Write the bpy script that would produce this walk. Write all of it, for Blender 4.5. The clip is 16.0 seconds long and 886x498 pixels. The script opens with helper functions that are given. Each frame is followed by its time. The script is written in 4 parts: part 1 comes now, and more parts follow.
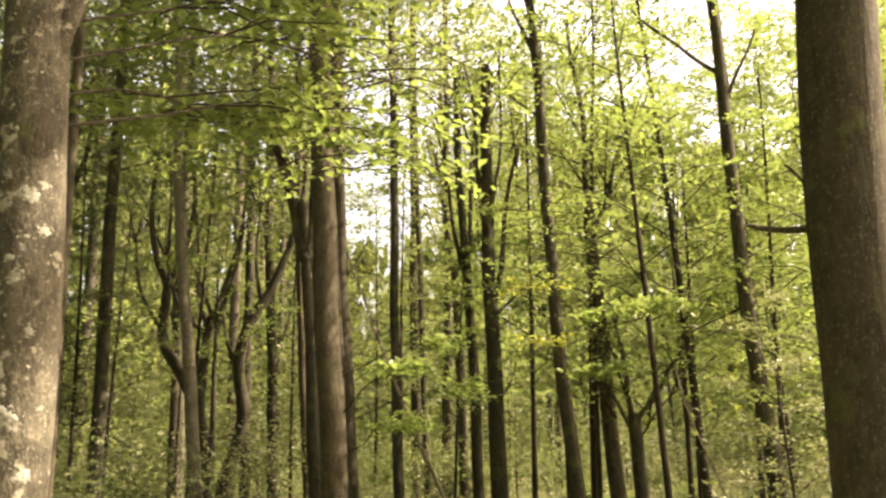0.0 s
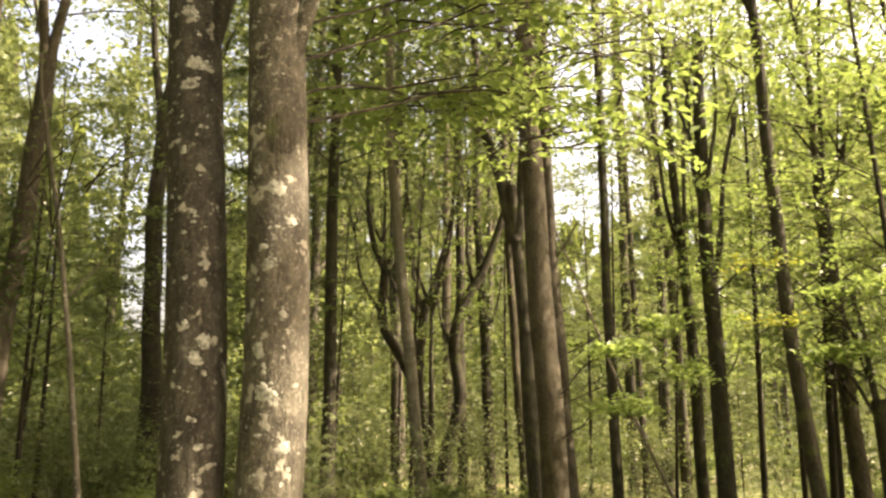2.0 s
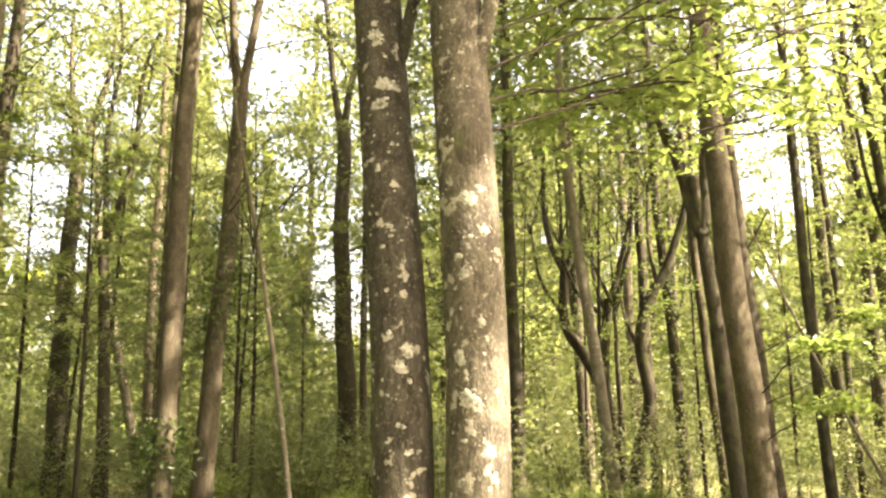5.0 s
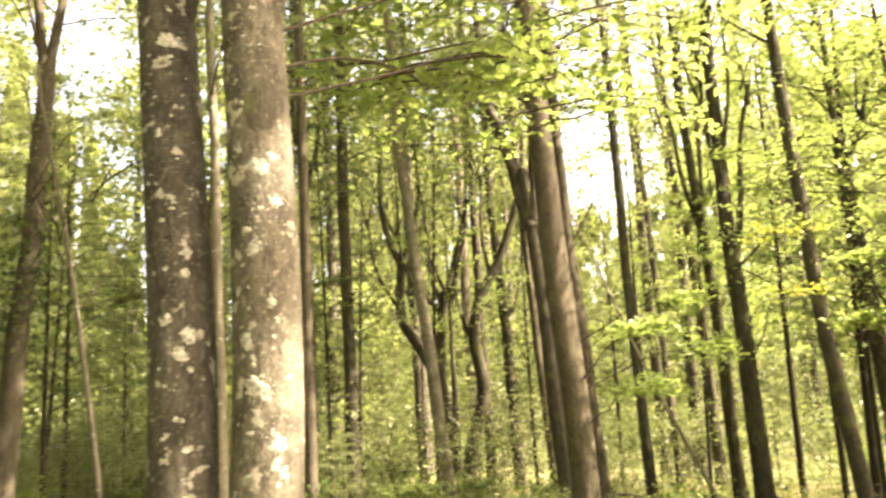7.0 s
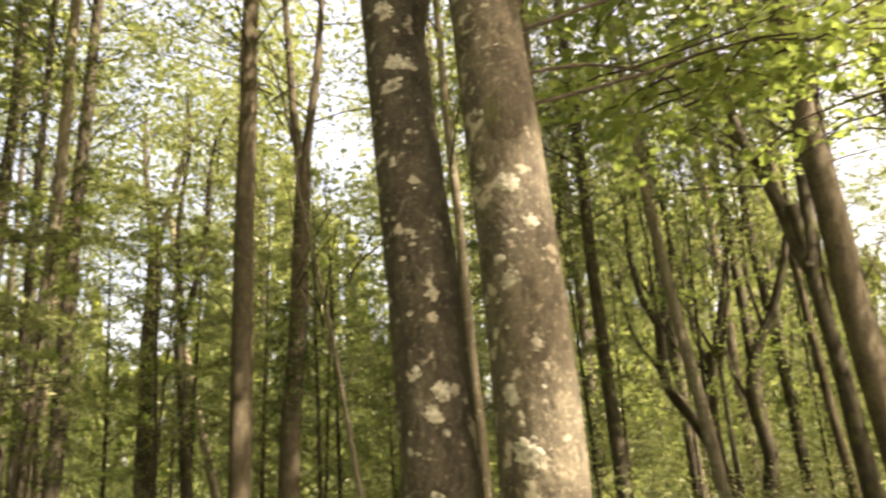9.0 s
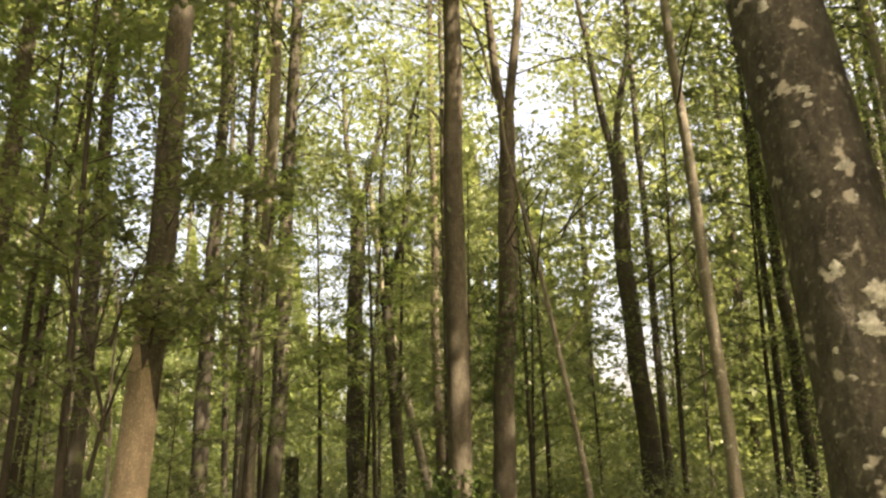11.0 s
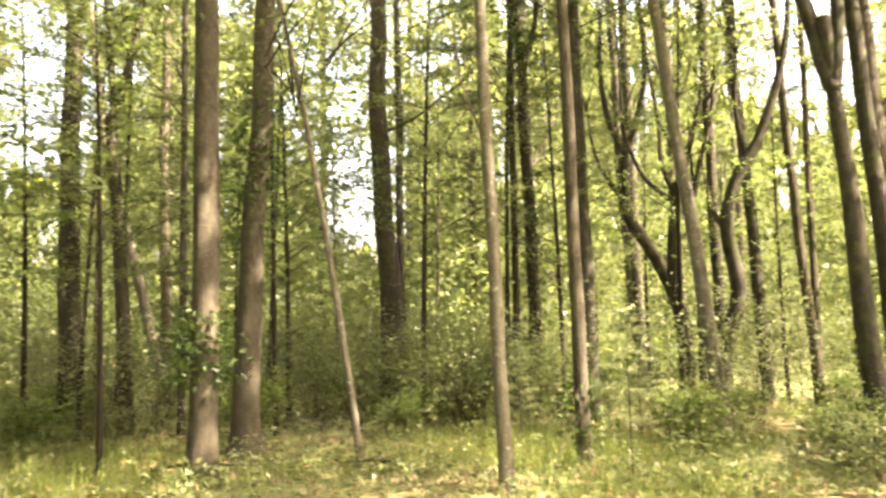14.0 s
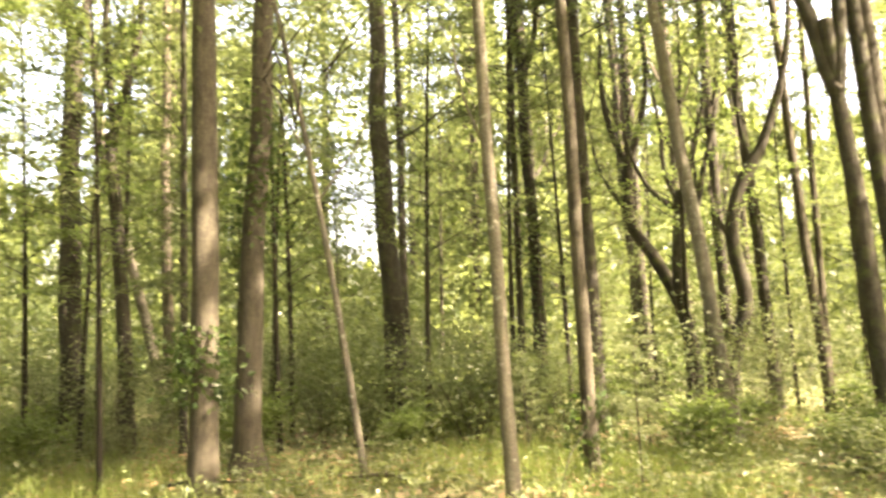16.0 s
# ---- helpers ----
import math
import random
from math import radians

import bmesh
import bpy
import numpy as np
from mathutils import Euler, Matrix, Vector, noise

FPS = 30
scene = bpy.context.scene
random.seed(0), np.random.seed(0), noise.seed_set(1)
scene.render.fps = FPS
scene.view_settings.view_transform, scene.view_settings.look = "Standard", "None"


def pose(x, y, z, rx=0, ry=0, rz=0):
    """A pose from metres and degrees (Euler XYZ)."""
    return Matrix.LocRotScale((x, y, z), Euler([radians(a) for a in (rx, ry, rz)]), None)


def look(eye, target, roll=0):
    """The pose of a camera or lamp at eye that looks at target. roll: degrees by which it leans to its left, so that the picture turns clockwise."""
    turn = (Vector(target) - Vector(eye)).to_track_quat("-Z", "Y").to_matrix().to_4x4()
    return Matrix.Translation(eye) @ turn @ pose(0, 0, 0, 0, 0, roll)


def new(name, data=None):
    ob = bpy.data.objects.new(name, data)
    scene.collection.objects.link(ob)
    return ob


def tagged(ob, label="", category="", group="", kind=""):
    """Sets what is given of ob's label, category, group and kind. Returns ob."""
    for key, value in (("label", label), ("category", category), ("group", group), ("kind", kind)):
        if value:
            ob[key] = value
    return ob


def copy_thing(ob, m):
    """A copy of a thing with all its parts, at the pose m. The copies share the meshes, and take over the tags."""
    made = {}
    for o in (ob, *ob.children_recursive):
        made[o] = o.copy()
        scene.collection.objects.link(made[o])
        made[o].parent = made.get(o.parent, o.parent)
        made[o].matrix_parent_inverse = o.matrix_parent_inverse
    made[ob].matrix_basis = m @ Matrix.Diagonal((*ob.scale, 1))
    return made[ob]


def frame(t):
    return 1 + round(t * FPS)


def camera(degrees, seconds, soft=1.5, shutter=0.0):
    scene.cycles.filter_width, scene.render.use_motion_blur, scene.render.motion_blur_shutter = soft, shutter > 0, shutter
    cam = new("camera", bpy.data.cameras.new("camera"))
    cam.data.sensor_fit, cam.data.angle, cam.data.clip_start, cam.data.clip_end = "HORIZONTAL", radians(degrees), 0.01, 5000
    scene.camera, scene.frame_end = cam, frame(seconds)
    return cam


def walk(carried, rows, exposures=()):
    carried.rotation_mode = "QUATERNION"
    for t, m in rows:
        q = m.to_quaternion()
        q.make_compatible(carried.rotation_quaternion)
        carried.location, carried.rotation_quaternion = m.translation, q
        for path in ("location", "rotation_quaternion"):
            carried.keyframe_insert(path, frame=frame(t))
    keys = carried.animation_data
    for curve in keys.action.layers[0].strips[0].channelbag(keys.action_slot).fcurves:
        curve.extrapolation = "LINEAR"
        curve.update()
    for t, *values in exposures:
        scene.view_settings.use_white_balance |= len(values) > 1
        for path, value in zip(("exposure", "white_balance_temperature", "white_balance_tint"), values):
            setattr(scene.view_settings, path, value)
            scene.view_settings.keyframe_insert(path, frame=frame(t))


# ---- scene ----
cam = camera(57.0, 16.0, soft=2.4, shutter=0.3)
PATH = [
    (0, (-0.007, 0.572, 1.591), (-0.152, 2.513, 2.048), -0.9),
    (0.5, (-0.005, 0.568, 1.597), (-0.287, 2.494, 2.056), -0.9),
    (1, (-0.028, 0.578, 1.595), (-0.411, 2.490, 2.040), -0.7),
    (1.5, (-0.063, 0.586, 1.590), (-0.562, 2.475, 2.015), -0.4),
    (2, (-0.093, 0.581, 1.589), (-0.727, 2.432, 2.005), 0.4),
    (2.5, (-0.113, 0.580, 1.590), (-0.848, 2.393, 2.006), 1.0),
    (3, (-0.128, 0.573, 1.590), (-0.942, 2.350, 2.010), 1.1),
    (3.5, (-0.136, 0.538, 1.594), (-1.042, 2.271, 2.016), 0.7),
    (4, (-0.142, 0.523, 1.598), (-1.134, 2.208, 2.019), 0.2),
    (4.2, (-0.151, 0.527, 1.601), (-1.171, 2.194, 2.023), -0.2),
    (6.3, (-0.117, 0.647, 1.581), (-1.101, 2.339, 1.991), -0.8),
    (6.5, (-0.103, 0.684, 1.576), (-1.016, 2.417, 1.982), -1.5),
    (6.8, (-0.105, 0.762, 1.563), (-0.881, 2.561, 1.967), -2.0),
    (7, (-0.110, 0.830, 1.562), (-0.787, 2.668, 1.966), -2.7),
    (7.5, (-0.161, 0.979, 1.583), (-0.623, 2.862, 2.073), -2.6),
    (8, (-0.232, 1.094, 1.574), (-0.700, 2.957, 2.131), -3.6),
    (8.5, (-0.328, 1.232, 1.569), (-1.137, 2.967, 2.148), -4.9),
    (9, (-0.449, 1.295, 1.560), (-1.612, 2.806, 2.166), -3.4),
    (9.5, (-0.636, 1.310, 1.570), (-1.953, 2.685, 2.183), -2.9),
    (10, (-0.834, 1.317, 1.569), (-2.223, 2.608, 2.204), -2.8),
    (10.2, (-0.895, 1.327, 1.558), (-2.318, 2.581, 2.192), -2.4),
    (12.3, (-1.592, 1.480, 1.478), (-3.060, 2.782, 1.865), -0.4),
    (12.5, (-1.648, 1.490, 1.472), (-3.082, 2.837, 1.835), -0.6),
    (13, (-1.791, 1.549, 1.459), (-3.166, 2.967, 1.767), -1.3),
    (13.5, (-1.893, 1.604, 1.438), (-3.146, 3.144, 1.680), -1.0),
    (14, (-2.008, 1.699, 1.437), (-3.047, 3.396, 1.638), -1.1),
    (14.5, (-2.094, 1.773, 1.437), (-2.941, 3.574, 1.637), -1.3),
    (15, (-2.118, 1.801, 1.417), (-2.858, 3.648, 1.620), -1.5),
    (15.5, (-2.090, 1.779, 1.397), (-2.898, 3.597, 1.604), -1.9),
    (16, (-2.055, 1.810, 1.387), (-3.099, 3.499, 1.627), -2.0),
]
EXPOSURE = [(t, e, k, 20) for t, e, k in ((0, 2.4, 8800), (1.5, 2.45, 8600), (2.0, 2.5, 8500), (2.5, 2.97, 8500), (3.0, 3.22, 8500), (4.2, 3.35, 8500), (6.3, 3.45, 8500), (7.0, 3.52, 8600), (7.5, 3.7, 8700), (8.0, 3.2, 8800), (8.5, 2.95, 8800), (9.0, 2.6, 8800), (10.2, 2.35, 8700), (12.3, 3.4, 8400), (14, 3.75, 8300), (16, 3.85, 8300))]
walk(cam, [(t, look(eye, target, roll)) for t, eye, target, roll in PATH], EXPOSURE)


# ---- light ----
SUN_AZ, SUN_EL = 77.0, 53.0          # degrees, clockwise from +y, and above the horizon
world = bpy.data.worlds.new("sky")
scene.world = world
world.use_nodes = True
wn = world.node_tree
sky = wn.nodes.new("ShaderNodeTexSky")
sky.sky_type = "NISHITA"
sky.sun_disc = False
sky.sun_elevation, sky.sun_rotation = radians(SUN_EL), radians(SUN_AZ)
sky.air_density, sky.dust_density, sky.ozone_density = 1.0, 8.0, 0.0
wn.nodes["Background"].inputs["Strength"].default_value = 0.135
wn.links.new(sky.outputs[0], wn.nodes["Background"].inputs["Color"])
sun = new("sun", bpy.data.lights.new("sun", "SUN"))
sun.data.energy, sun.data.angle, sun.data.color = 5.0, radians(0.6), (1.0, 0.93, 0.8)
sun.matrix_world = look((0, 0, 0), (-math.sin(radians(SUN_AZ)) * math.cos(radians(SUN_EL)), -math.cos(radians(SUN_AZ)) * math.cos(radians(SUN_EL)), -math.sin(radians(SUN_EL))))


# ---- materials ----
def material(name):
    m = bpy.data.materials.new(name)
    m.use_nodes = True
    return m, m.node_tree, m.node_tree.nodes["Principled BSDF"]


def noise_node(nt, scale, detail=4.0, rough=0.6, stretch=None, coord="Object"):
    tc = nt.nodes.new("ShaderNodeTexCoord")
    n = nt.nodes.new("ShaderNodeTexNoise")
    n.inputs["Scale"].default_value, n.inputs["Detail"].default_value, n.inputs["Roughness"].default_value = scale, detail, rough
    if stretch:
        mp = nt.nodes.new("ShaderNodeMapping")
        mp.inputs["Scale"].default_value = stretch
        nt.links.new(tc.outputs[coord], mp.inputs["Vector"])
        nt.links.new(mp.outputs[0], n.inputs["Vector"])
    else:
        nt.links.new(tc.outputs[coord], n.inputs["Vector"])
    return n


def ramp(nt, source, stops):
    r = nt.nodes.new("ShaderNodeValToRGB")
    while len(r.color_ramp.elements) < len(stops):
        r.color_ramp.elements.new(0.5)
    for e, (p, c) in zip(r.color_ramp.elements, stops):
        e.position, e.color = p, (*c, 1)
    nt.links.new(source, r.inputs[0])
    return r.outputs[0]


def mix(nt, fac, a, b, blend="MIX"):
    n = nt.nodes.new("ShaderNodeMix")
    n.data_type, n.blend_type = "RGBA", blend
    for socket, value in ((n.inputs[0], fac), (n.inputs[6], a), (n.inputs[7], b)):
        if isinstance(value, (int, float)):
            socket.default_value = value
        elif isinstance(value, tuple):
            socket.default_value = (*value, 1)
        else:
            nt.links.new(value, socket)
    return n.outputs[2]


def bark(name, dark, light, lichen=0.0, moss=0.0, furrow=0.6, grain=0.22):
    m, nt, bsdf = material(name)
    fine = noise_node(nt, 26, 6, 0.75, (1, 1, grain))
    broad = noise_node(nt, 2.2, 3, 0.6, (1, 1, 0.45))
    col = ramp(nt, fine.outputs["Fac"], [(0.3, dark), (0.68, light)])
    col = mix(nt, ramp(nt, broad.outputs["Fac"], [(0.35, (0, 0, 0)), (0.7, (1, 1, 1))]), col, mix(nt, 0.5, col, tuple(c * 0.55 for c in light)))
    blotch = noise_node(nt, 9, 5, 0.7, (1, 1, 0.6))
    col = mix(nt, ramp(nt, blotch.outputs["Fac"], [(0.45, (0, 0, 0)), (0.62, (0.75, 0.75, 0.75))]), col, tuple(c * 0.9 for c in dark))
    info = nt.nodes.new("ShaderNodeObjectInfo")
    col = mix(nt, ramp(nt, info.outputs["Random"], [(0, (0, 0, 0)), (1, (0.35, 0.35, 0.35))]), col, tuple(c * 0.7 for c in dark))
    if furrow > 0.5:
        fissure = noise_node(nt, 70, 4, 0.7, (1, 1, 0.12))
        col = mix(nt, ramp(nt, fissure.outputs["Fac"], [(0.34, (0.55, 0.55, 0.55)), (0.43, (0, 0, 0))]), col, tuple(c * 0.6 for c in dark))
    fleck = noise_node(nt, 85, 3, 0.6, (1, 1, 0.7))
    col = mix(nt, ramp(nt, fleck.outputs["Fac"], [(0.57, (0, 0, 0)), (0.66, (0.5, 0.5, 0.5))]), col, tuple(min(1, c * 1.7) for c in light))
    if lichen:
        spots = noise_node(nt, 15, 4, 0.55)
        col = mix(nt, ramp(nt, spots.outputs["Fac"], [(0.64 - 0.1 * lichen, (0, 0, 0)), (0.69 - 0.1 * lichen, (0.75, 0.75, 0.75))]), col, (0.30, 0.295, 0.25))
    if moss:
        spots = noise_node(nt, 4.5, 4, 0.6)
        col = mix(nt, ramp(nt, spots.outputs["Fac"], [(0.6 - 0.2 * moss, (0, 0, 0)), (0.75, (0.8, 0.8, 0.8))]), col, (0.09, 0.11, 0.04))
    nt.links.new(col, bsdf.inputs["Base Color"])
    bsdf.inputs["Roughness"].default_value = 0.9
    bsdf.inputs["Specular IOR Level"].default_value = 0.2
    groove = noise_node(nt, 42, 5, 0.7, (1, 1, grain * 0.8))
    bump = nt.nodes.new("ShaderNodeBump")
    bump.inputs["Strength"].default_value, bump.inputs["Distance"].default_value = furrow, 0.02
    nt.links.new(groove.outputs["Fac"], bump.inputs["Height"])
    nt.links.new(bump.outputs[0], bsdf.inputs["Normal"])
    return m


def leaf(name, low, high, glow, through_light=0.5):
    """Leaves: each one takes its own tint between low and high, and lets light through."""
    m, nt, bsdf = material(name)
    geo = nt.nodes.new("ShaderNodeNewGeometry")
    info = nt.nodes.new("ShaderNodeObjectInfo")
    col = ramp(nt, geo.outputs["Random Per Island"], [(0, low), (0.85, high), (1.0, tuple(min(1, c * 1.35) for c in high))])
    col = mix(nt, ramp(nt, info.outputs["Random"], [(0, (0, 0, 0)), (1, (0.4, 0.4, 0.4))]), col, (low[0] * 1.3, low[1] * 0.9, low[2]))
    nt.links.new(col, bsdf.inputs["Base Color"])
    bsdf.inputs["Roughness"].default_value = 0.45
    bsdf.inputs["Specular IOR Level"].default_value = 0.35
    tr = nt.nodes.new("ShaderNodeBsdfTranslucent")
    nt.links.new(mix(nt, 0.65, col, glow), tr.inputs["Color"])
    ms = nt.nodes.new("ShaderNodeMixShader")
    ms.inputs[0].default_value = through_light
    nt.links.new(bsdf.outputs[0], ms.inputs[1])
    nt.links.new(tr.outputs[0], ms.inputs[2])
    nt.links.new(ms.outputs[0], nt.nodes["Material Output"].inputs["Surface"])
    return m


BARK_LICHEN = bark("lichened_bark", (0.018, 0.0165, 0.0135), (0.080, 0.077, 0.060), lichen=0.3, furrow=0.7, grain=0.6)
# paler lichened bark of the second trunk, its sunlight partly put into the colour
BARK_SPOTTED_SUNLIT = bark("spotted_pale_sunlit_bark", (0.03, 0.0275, 0.022), (0.137, 0.131, 0.103), lichen=0.4, furrow=0.7, grain=0.6)
BARK_BROWN = bark("brown_bark", (0.038, 0.034, 0.025), (0.118, 0.107, 0.077), furrow=0.8)
BARK_DARK = bark("dark_bark", (0.03, 0.027, 0.021), (0.085, 0.08, 0.061), moss=0.3, furrow=0.8)
BARK_PALE = bark("pale_smooth_bark", (0.085, 0.078, 0.06), (0.19, 0.18, 0.14), lichen=0.1, furrow=0.25)
BARE_WOOD = bark("bare_wood", (0.17, 0.135, 0.095), (0.36, 0.30, 0.215), furrow=0.5)
TWIG = bark("twig_bark", (0.02, 0.0175, 0.013), (0.055, 0.047, 0.035), furrow=0.3)
LEAF_CANOPY = leaf("canopy_leaf", (0.035, 0.06, 0.024), (0.08, 0.112, 0.04), (0.205, 0.255, 0.08))
LEAF_MAPLE = leaf("maple_leaf", (0.052, 0.098, 0.027), (0.10, 0.15, 0.04), (0.245, 0.335, 0.085), 0.5)
LEAF_SHRUB = leaf("shrub_leaf", (0.05, 0.08, 0.034), (0.15, 0.18, 0.08), (0.25, 0.3, 0.11), 0.35)
LEAF_DARK = leaf("ivy_leaf", (0.025, 0.055, 0.016), (0.05, 0.085, 0.022), (0.12, 0.20, 0.03), 0.3)
LEAF_YELLOW = leaf("yellowing_leaf", (0.13, 0.165, 0.03), (0.20, 0.235, 0.04), (0.36, 0.41, 0.07), 0.5)
GRASS = leaf("grass_blade", (0.07, 0.115, 0.028), (0.135, 0.18, 0.05), (0.27, 0.33, 0.08), 0.35)
LITTER = leaf("dead_leaf", (0.13, 0.08, 0.045), (0.27, 0.18, 0.10), (0.25, 0.15, 0.06), 0.15)

LICHEN, nt, bsdf = material("lichen_crust")
nt.links.new(ramp(nt, noise_node(nt, 45, 4, 0.7).outputs["Fac"], [(0.36, (0.07, 0.068, 0.054)), (0.48, (0.19, 0.197, 0.17)), (0.66, (0.36, 0.375, 0.335))]), bsdf.inputs["Base Color"])
bsdf.inputs["Roughness"].default_value = 0.95
bump = nt.nodes.new("ShaderNodeBump")
bump.inputs["Strength"].default_value, bump.inputs["Distance"].default_value = 0.6, 0.006
nt.links.new(noise_node(nt, 90, 3).outputs["Fac"], bump.inputs["Height"])
nt.links.new(bump.outputs[0], bsdf.inputs["Normal"])

FAR_GREEN, nt, bsdf = material("distant_foliage")
tone = ramp(nt, noise_node(nt, 0.55, 6, 0.75).outputs["Fac"], [(0.3, (0.03, 0.055, 0.015)), (0.5, (0.07, 0.105, 0.027)), (0.7, (0.15, 0.19, 0.045))])
nt.links.new(tone, bsdf.inputs["Base Color"])
bsdf.inputs["Roughness"].default_value = 0.8
thin = nt.nodes.new("ShaderNodeBsdfTranslucent")
nt.links.new(mix(nt, 0.6, tone, (0.24, 0.29, 0.05)), thin.inputs["Color"])
both = nt.nodes.new("ShaderNodeMixShader")
nt.links.new(bsdf.outputs[0], both.inputs[1])
nt.links.new(thin.outputs[0], both.inputs[2])
nt.links.new(both.outputs[0], nt.nodes["Material Output"].inputs["Surface"])

SOIL, nt, bsdf = material("forest_floor")
litter = ramp(nt, noise_node(nt, 9, 6, 0.7).outputs["Fac"], [(0.3, (0.06, 0.042, 0.026)), (0.5, (0.15, 0.105, 0.062)), (0.7, (0.24, 0.17, 0.105))])
green = ramp(nt, noise_node(nt, 14, 5, 0.7).outputs["Fac"], [(0.3, (0.05, 0.085, 0.02)), (0.7, (0.13, 0.18, 0.04))])
patch = ramp(nt, noise_node(nt, 0.32, 5, 0.65).outputs["Fac"], [(0.36, (0, 0, 0)), (0.55, (0.85, 0.85, 0.85))])
nt.links.new(mix(nt, patch, litter, green), bsdf.inputs["Base Color"])
bsdf.inputs["Roughness"].default_value = 0.95
bump = nt.nodes.new("ShaderNodeBump")
bump.inputs["Strength"].default_value, bump.inputs["Distance"].default_value = 0.8, 0.05
nt.links.new(noise_node(nt, 18, 5, 0.7).outputs["Fac"], bump.inputs["Height"])
nt.links.new(bump.outputs[0], bsdf.inputs["Normal"])


# ---- mesh tools ----
rng = np.random.default_rng(7)


class Geo:
    """Collects four-cornered faces."""

    def __init__(self):
        self.v, self.f, self.n = [], [], 0

    def add(self, v, f):
        self.v.append(np.asarray(v, float))
        self.f.append(np.asarray(f, int) + self.n)
        self.n += len(v)

    def mesh(self, name, mat, smooth=False):
        v, f = np.concatenate(self.v), np.concatenate(self.f)
        me = bpy.data.meshes.new(name)
        me.vertices.add(len(v))
        me.vertices.foreach_set("co", v.ravel())
        me.loops.add(4 * len(f))
        me.loops.foreach_set("vertex_index", f.ravel())
        me.polygons.add(len(f))
        me.polygons.foreach_set("loop_start", np.arange(0, 4 * len(f), 4))
        me.polygons.foreach_set("loop_total", np.full(len(f), 4))
        me.polygons.foreach_set("use_smooth", np.full(len(f), smooth))
        me.update()
        me.validate()
        me.materials.append(mat)
        return me


def part(name, geo, mat, parent, label="", smooth=False):
    ob = new(name, geo.mesh(name, mat, smooth))
    ob.parent = parent
    if label:
        tagged(ob, label)
    return ob


def tube(geo, P, R, sides=8, rough=0.0):
    """A tapered round stem along the points P, with uneven girth; its ends are closed by their small radius."""
    P, R = np.asarray(P, float), np.asarray(R, float)
    n = len(P)
    T = np.gradient(P, axis=0)
    T /= np.linalg.norm(T, axis=1)[:, None] + 1e-9
    ref = np.array((1.0, 0.0, 0.0)) if abs(T[:, 2]).mean() > 0.6 else np.array((0.0, 0.0, 1.0))
    U = np.cross(np.broadcast_to(ref, T.shape), T)
    U /= np.linalg.norm(U, axis=1)[:, None] + 1e-9
    W = np.cross(T, U)
    a = np.linspace(0, 2 * np.pi, sides, endpoint=False)
    rad = np.repeat(R[:, None], sides, 1)
    if rough:
        s = np.linspace(0, 1, n)[:, None]
        length = np.linalg.norm(np.diff(P, axis=0), axis=1).sum()
        for k, amp in ((2, 1.0), (3, 0.6), (5, 0.5), (9, 0.3)):
            p1, p2, w = rng.uniform(0, 6.28, 3)
            rad = rad * (1 + rough * amp * np.sin(k * a[None, :] + p1 + 0.8 * np.sin(s * length * 0.9 + w)) * (0.6 + 0.4 * np.sin(s * length * (1.3 + 0.4 * k) + p2)))
    V = P[:, None, :] + rad[:, :, None] * (np.cos(a)[None, :, None] * U[:, None, :] + np.sin(a)[None, :, None] * W[:, None, :])
    i, j = np.meshgrid(np.arange(n - 1), np.arange(sides), indexing="ij")
    k = (j + 1) % sides
    F = np.stack([i * sides + j, i * sides + k, (i + 1) * sides + k, (i + 1) * sides + j], -1).reshape(-1, 4)
    geo.add(V.reshape(-1, 3), F)


def add_leaves(geo, C, size, tilt=0.5, width=0.62, up=True):
    """One folded, pointed blade at each place of C."""
    n = len(C)
    if not n:
        return
    s = size * rng.uniform(0.6, 1.25, n)[:, None]
    N = rng.normal(0, tilt, (n, 3)) + (np.array((0, 0, 1.0)) if up else rng.normal(0, 1, (n, 3)))
    N /= np.linalg.norm(N, axis=1)[:, None]
    D = np.cross(N, rng.normal(0, 1, (n, 3)))
    D /= np.linalg.norm(D, axis=1)[:, None] + 1e-9
    S = np.cross(N, D)
    V = np.stack([C - 0.5 * s * D, C + s * (0.5 * width * S + 0.08 * N), C + 0.5 * s * D - 0.1 * s * N, C + s * (-0.5 * width * S + 0.08 * N)], 1)
    geo.add(V.reshape(-1, 3), np.arange(4 * n).reshape(n, 4))


def curve(p0, p1, n=8, sag=0.0, wiggle=0.0):
    s = np.linspace(0, 1, n)[:, None]
    P = np.asarray(p0, float) * (1 - s) + np.asarray(p1, float) * s
    P[:, 2] += sag * 4 * (s * (1 - s))[:, 0]
    if wiggle:
        P += np.sin(s * rng.uniform(4, 9, 3) + rng.uniform(0, 6, 3)) * wiggle * s
    return P


